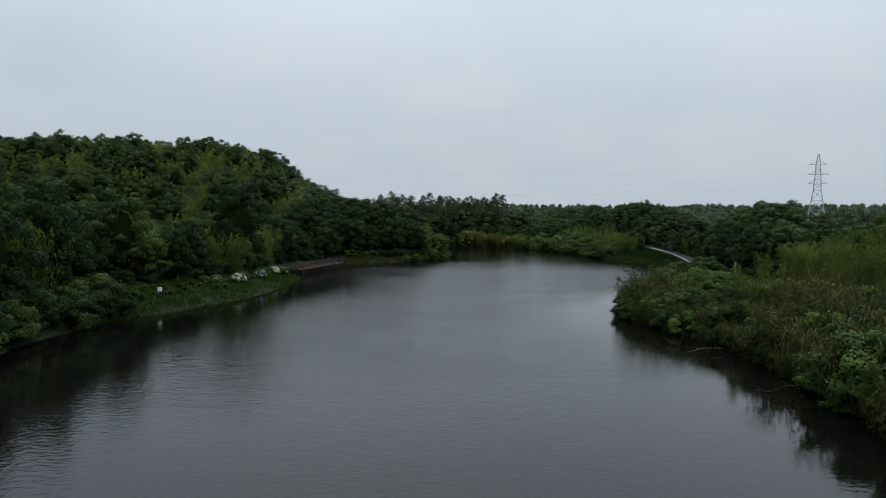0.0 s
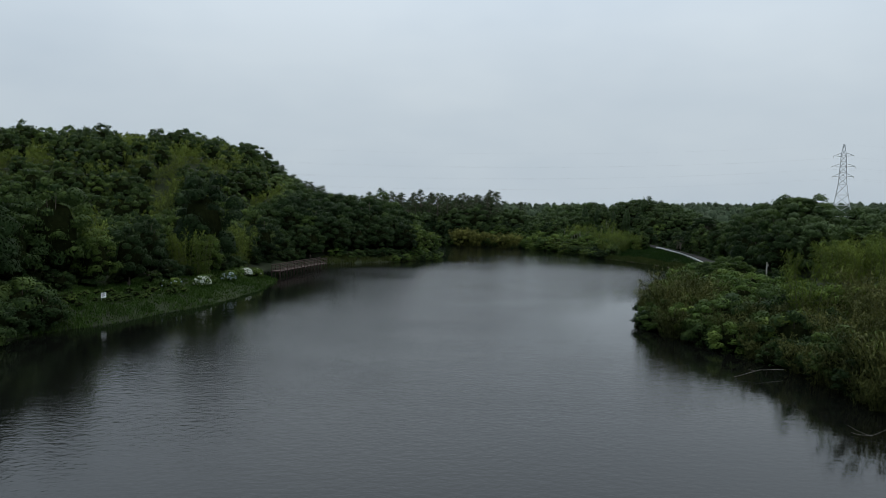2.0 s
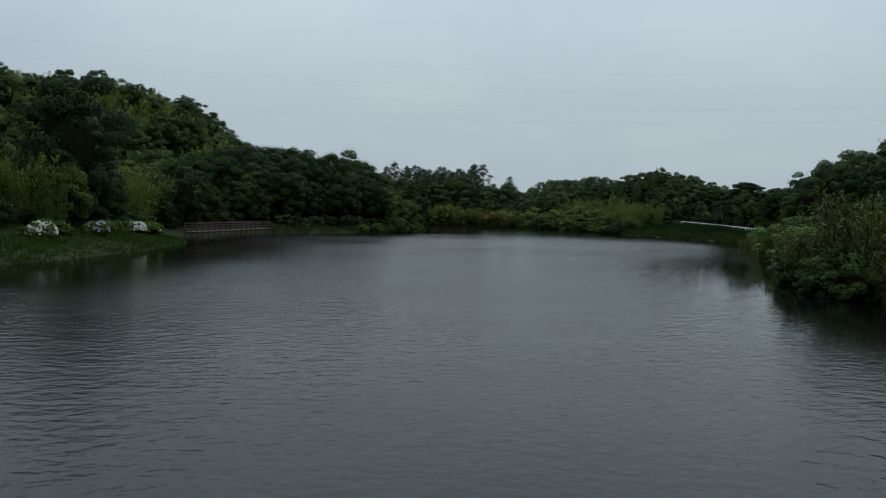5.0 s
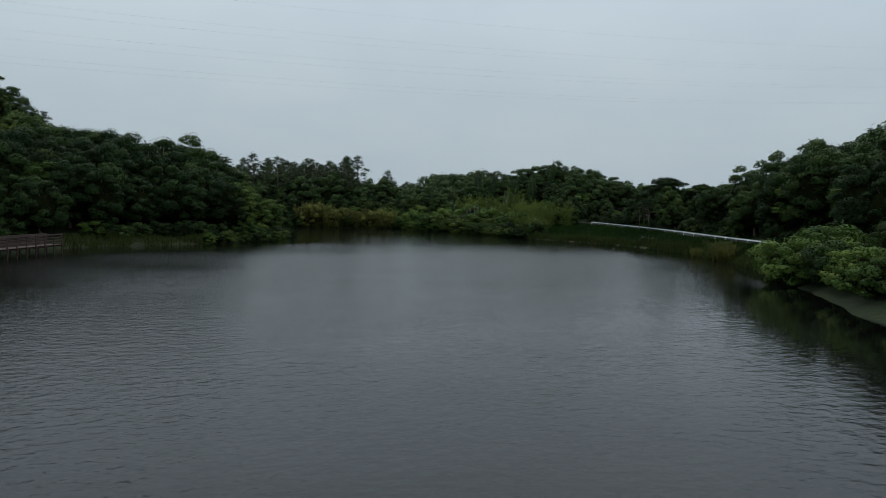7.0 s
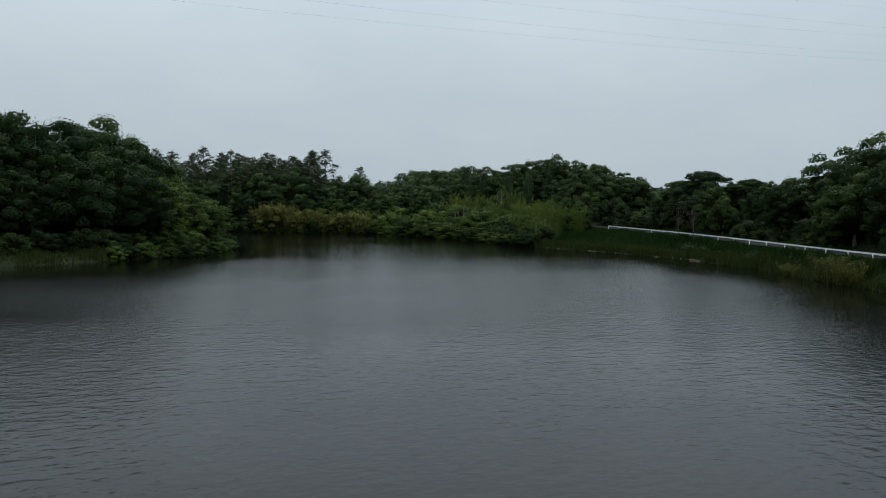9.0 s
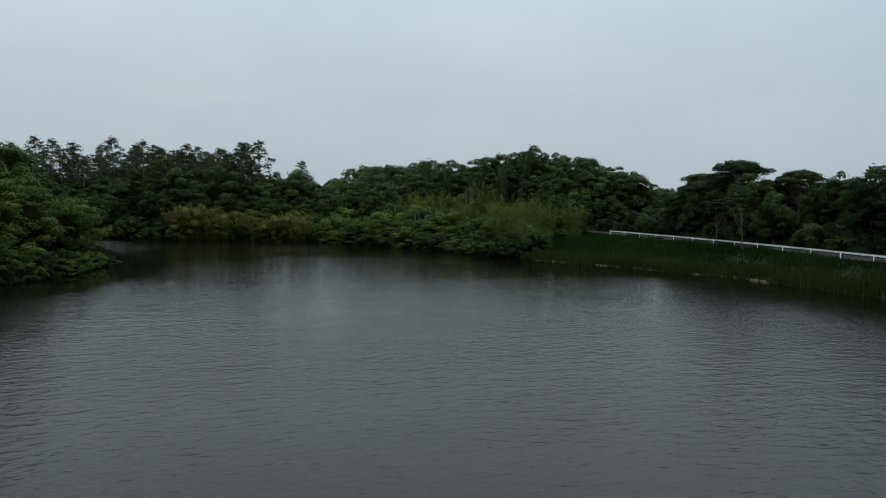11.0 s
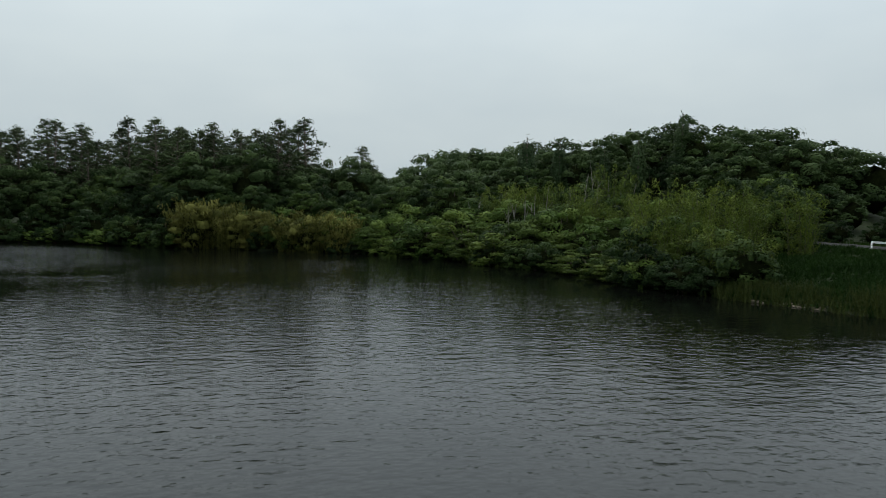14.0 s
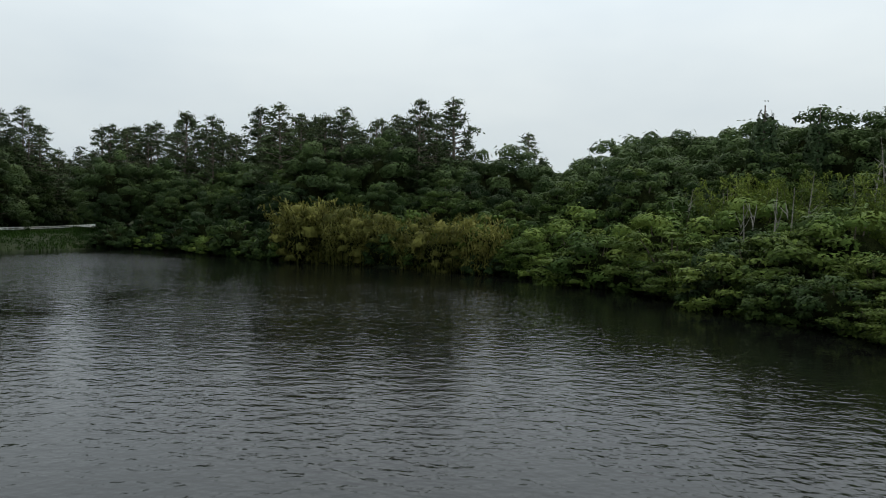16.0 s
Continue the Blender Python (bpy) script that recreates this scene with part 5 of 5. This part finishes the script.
def pylon():
    z0, top = float(land(*PYLON)[0]), 30.3
    root = thing("power_pylon", pose(PYLON[0], PYLON[1], z0, 0, 0, 60), "grey steel lattice power pylon above the trees", "pylon")
    h = top - z0

    def half(z):
        return float(np.interp(z, [0, h * 0.62, h * 0.9, h], [3.1, 0.85, 0.5, 0.14]))
    levels = np.concatenate([np.linspace(0, h * 0.62, 7), np.linspace(h * 0.68, h, 7)])
    for sx, sy in ((-1, -1), (1, -1), (1, 1), (-1, 1)):
        m = Mesher()
        m.tube([(sx * half(z), sy * half(z), z) for z in levels], [0.065] * len(levels), 4)
        part("leg", m, STEEL, root)
    for a, b in zip(levels[:-1], levels[1:]):
        ha, hb = half(a), half(b)
        ca, cb = [(-ha, -ha), (ha, -ha), (ha, ha), (-ha, ha)], [(-hb, -hb), (hb, -hb), (hb, hb), (-hb, hb)]
        for k in range(4):
            k2 = (k + 1) % 4
            for p, q in (((*ca[k], a), (*cb[k2], b)), ((*ca[k2], a), (*cb[k], b)), ((*cb[k], b), (*cb[k2], b))):
                m = Mesher()
                m.tube([p, q], [0.034, 0.034], 4)
                part("brace", m, STEEL, root)
    for zc, reach in ((h - 2.6, 2.0), (h - 5.0, 2.4), (h - 7.2, 2.1)):
        for side in (-1, 1):
            m = Mesher()
            w = half(zc)
            # arms point along the lane's direction, across the lines
            for sx in (-1, 1):
                m.tube([(sx * w, side * w, zc), (0, side * reach, zc + 0.1)], [0.05, 0.03], 4)
                m.tube([(sx * w, side * w, zc + 0.7), (0, side * reach, zc + 0.1)], [0.04, 0.03], 4)
            part("crossarm", m, STEEL, root)
            m = Mesher()
            m.tube([(0, side * reach, zc + 0.1), (0, side * reach, zc - 0.35)], [0.05, 0.05], 6)
            part("insulator", m, SIGN_WHITE, root)
    return z0, h


def power_lines(z0, h):
    n = 0
    a8 = radians(60)
    for zc, reach in ((h - 2.6, 2.0), (h - 5.0, 2.4), (h - 7.2, 2.1), (h, 0.0)):
        for side in ((-1, 1) if reach else (1,)):
            a = np.array([PYLON[0] - math.sin(a8) * side * reach, PYLON[1] + math.cos(a8) * side * reach, z0 + zc - (0.35 if reach else 0.0)])
            for b, sag in ((np.array([-118, 149 + side * reach, z0 + zc + 0.5]), 4.6), (np.array([330, 150 + side * reach, z0 + zc + 4]), 6.0)):
                t = np.linspace(0, 1, 40)[:, None]
                p = a * (1 - t) + b * t
                p[:, 2] -= 4 * sag * (t * (1 - t))[:, 0]
                m = Mesher()
                m.tube(p, [0.003] * 40, 4)
                tagged(new("power_line", m.mesh("power_line", CABLE)), "thin grey power line hanging from the pylon", "cable", "power lines")
                n += 1


power_lines(*pylon())


# ---- small things ----
def utility_pole(x, y):
    root = thing("utility_pole", pose(x, y, float(land(x, y)[0])), "slim grey concrete pole beside the lane", "pole")
    m = Mesher()
    m.tube([(0, 0, -0.5), (0, 0, 4.6)], [0.13, 0.10], 10)
    part("shaft", m, CONCRETE, root)
    m = Mesher()
    m.box((0.14, 0, 4.1), (0.22, 0.2, 0.3))
    part("box", m, CONCRETE, root)


utility_pole(51.0, 125.6)


def dead_branch(points, radii, label, twigs, seed):
    rng = np.random.default_rng(seed)
    p = np.asarray(points, float)
    root = thing("dead_branch", pose(*p[0]), label, "branch", "dead branches")
    m = Mesher()
    m.tube(p - p[0], [r * 0.38 for r in radii], 6)
    part("limb", m, BARK_PALE, root)
    for i in range(twigs):
        k = rng.uniform(0.3, 1) * (len(p) - 1)
        b = p[int(k)] * (1 - k % 1) + p[min(int(k) + 1, len(p) - 1)] * (k % 1) - p[0]
        e = b + np.array([rng.uniform(-1.6, -0.3), rng.uniform(-0.9, 0.9), rng.uniform(-0.1, 0.5)])
        m = Mesher()
        m.tube([b, (b + e) / 2 + rng.normal(size=3) * 0.1, e], [0.011, 0.008, 0.004], 5)
        part("twig", m, BARK_PALE, root)


dead_branch([(31.5, 79, 0.5), (29, 78.2, 0.6), (26.4, 77.4, 0.1)], [0.06, 0.05, 0.02], "bare pale branch reaching low over the water", 3, 1)
dead_branch([(31.6, 62, 0.6), (30.0, 61.6, 0.55), (28.6, 61.2, 0.15)], [0.04, 0.03, 0.012], "bare pale branch reaching low over the water", 3, 4)
dead_branch([(-2.8, 246.6, 0.5), (0.2, 243.8, 0.35), (2.2, 241.5, 0.05)], [0.12, 0.10, 0.05], "pale fallen limb lying at the point's tip", 3, 5)
for i in range(4):
    x, y = 26.4 + 0.3 * i, 104.8 - 0.5 * (i % 3)
    dead_branch([(x + 0.9, y, 1.8), (x + 0.1, y, 1.4), (x - 0.1, y - 0.1, -0.1)], [0.03, 0.025, 0.015], "thin pale drooping stem at the water's edge", 1, 20 + i)


def snag(x, y, high, seed):
    rng = np.random.default_rng(seed)
    root = thing("dead_tree", pose(x, y, float(land(x, y)[0])), "bare bleached dead trunk standing in the thicket", "dead tree", "dead trees")
    m = Mesher()
    m.tube([(0, 0, -0.4), (rng.uniform(-0.3, 0.3), 0, high * 0.5), (rng.uniform(-0.6, 0.6), rng.uniform(-0.4, 0.4), high)], [0.07, 0.05, 0.015], 6)
    part("trunk", m, BARK_PALE, root)
    for i in range(3):
        z = high * rng.uniform(0.5, 0.85)
        m = Mesher()
        m.tube([(0, 0, z), (rng.uniform(-0.8, 0.8), rng.uniform(-0.5, 0.5), z + rng.uniform(0.5, 1.4))], [0.035, 0.012], 5)
        part("branch", m, BARK_PALE, root)


SNAG_RNG = np.random.default_rng(12)
for i in range(14):
    snag(SNAG_RNG.uniform(46, 64), SNAG_RNG.uniform(270, 286), SNAG_RNG.uniform(4.8, 6.8), 60 + i)


# stones along the east waterline
def stone_mesh(seed):
    rng = np.random.default_rng(seed)
    m = Mesher()
    blob(m, rng, (0, 0, 0), (0.8, 0.36, 0.2), 0.25, 4, 7)
    return m.mesh("stone", EARTH)


STONES = [stone_mesh(200 + i) for i in range(4)]
STONE_RNG = np.random.default_rng(3)
edge = rounded([(x, y) for x, y in SHORE_EAST if 196 < y < 238] , 0)
for i in range(64):
    y = STONE_RNG.uniform(200, 234)
    o = np.argsort(edge[:, 1])
    x = float(np.interp(y, edge[o, 1], edge[o, 0])) + STONE_RNG.uniform(-0.5, 0.3)
    s = new("shore_stone", STONES[i % 4])
    s.matrix_basis = pose(x, y, 0.02, 0, 0, STONE_RNG.uniform(70, 140)) @ Matrix.Scale(STONE_RNG.uniform(0.3, 0.9), 4)
    tagged(s, "pale rough stone at the grassy waterline", "stone", "shore stones")

# young trees beside the rail
grow("sapling", 67.6, 217.6, 1.0)
grow("sapling", 66.9, 212.6, 1.1)

# tall grass tuft on the east bank
for px, py, ps in [(57.6, 177.5, 0.62), (56.6, 175.2, 0.66), (57.8, 182.5, 0.36), (59.0, 185, 0.3), (56.2, 173.4, 0.5)]:
    grow("reed" if ps < 0.6 else "willow", px, py, ps)
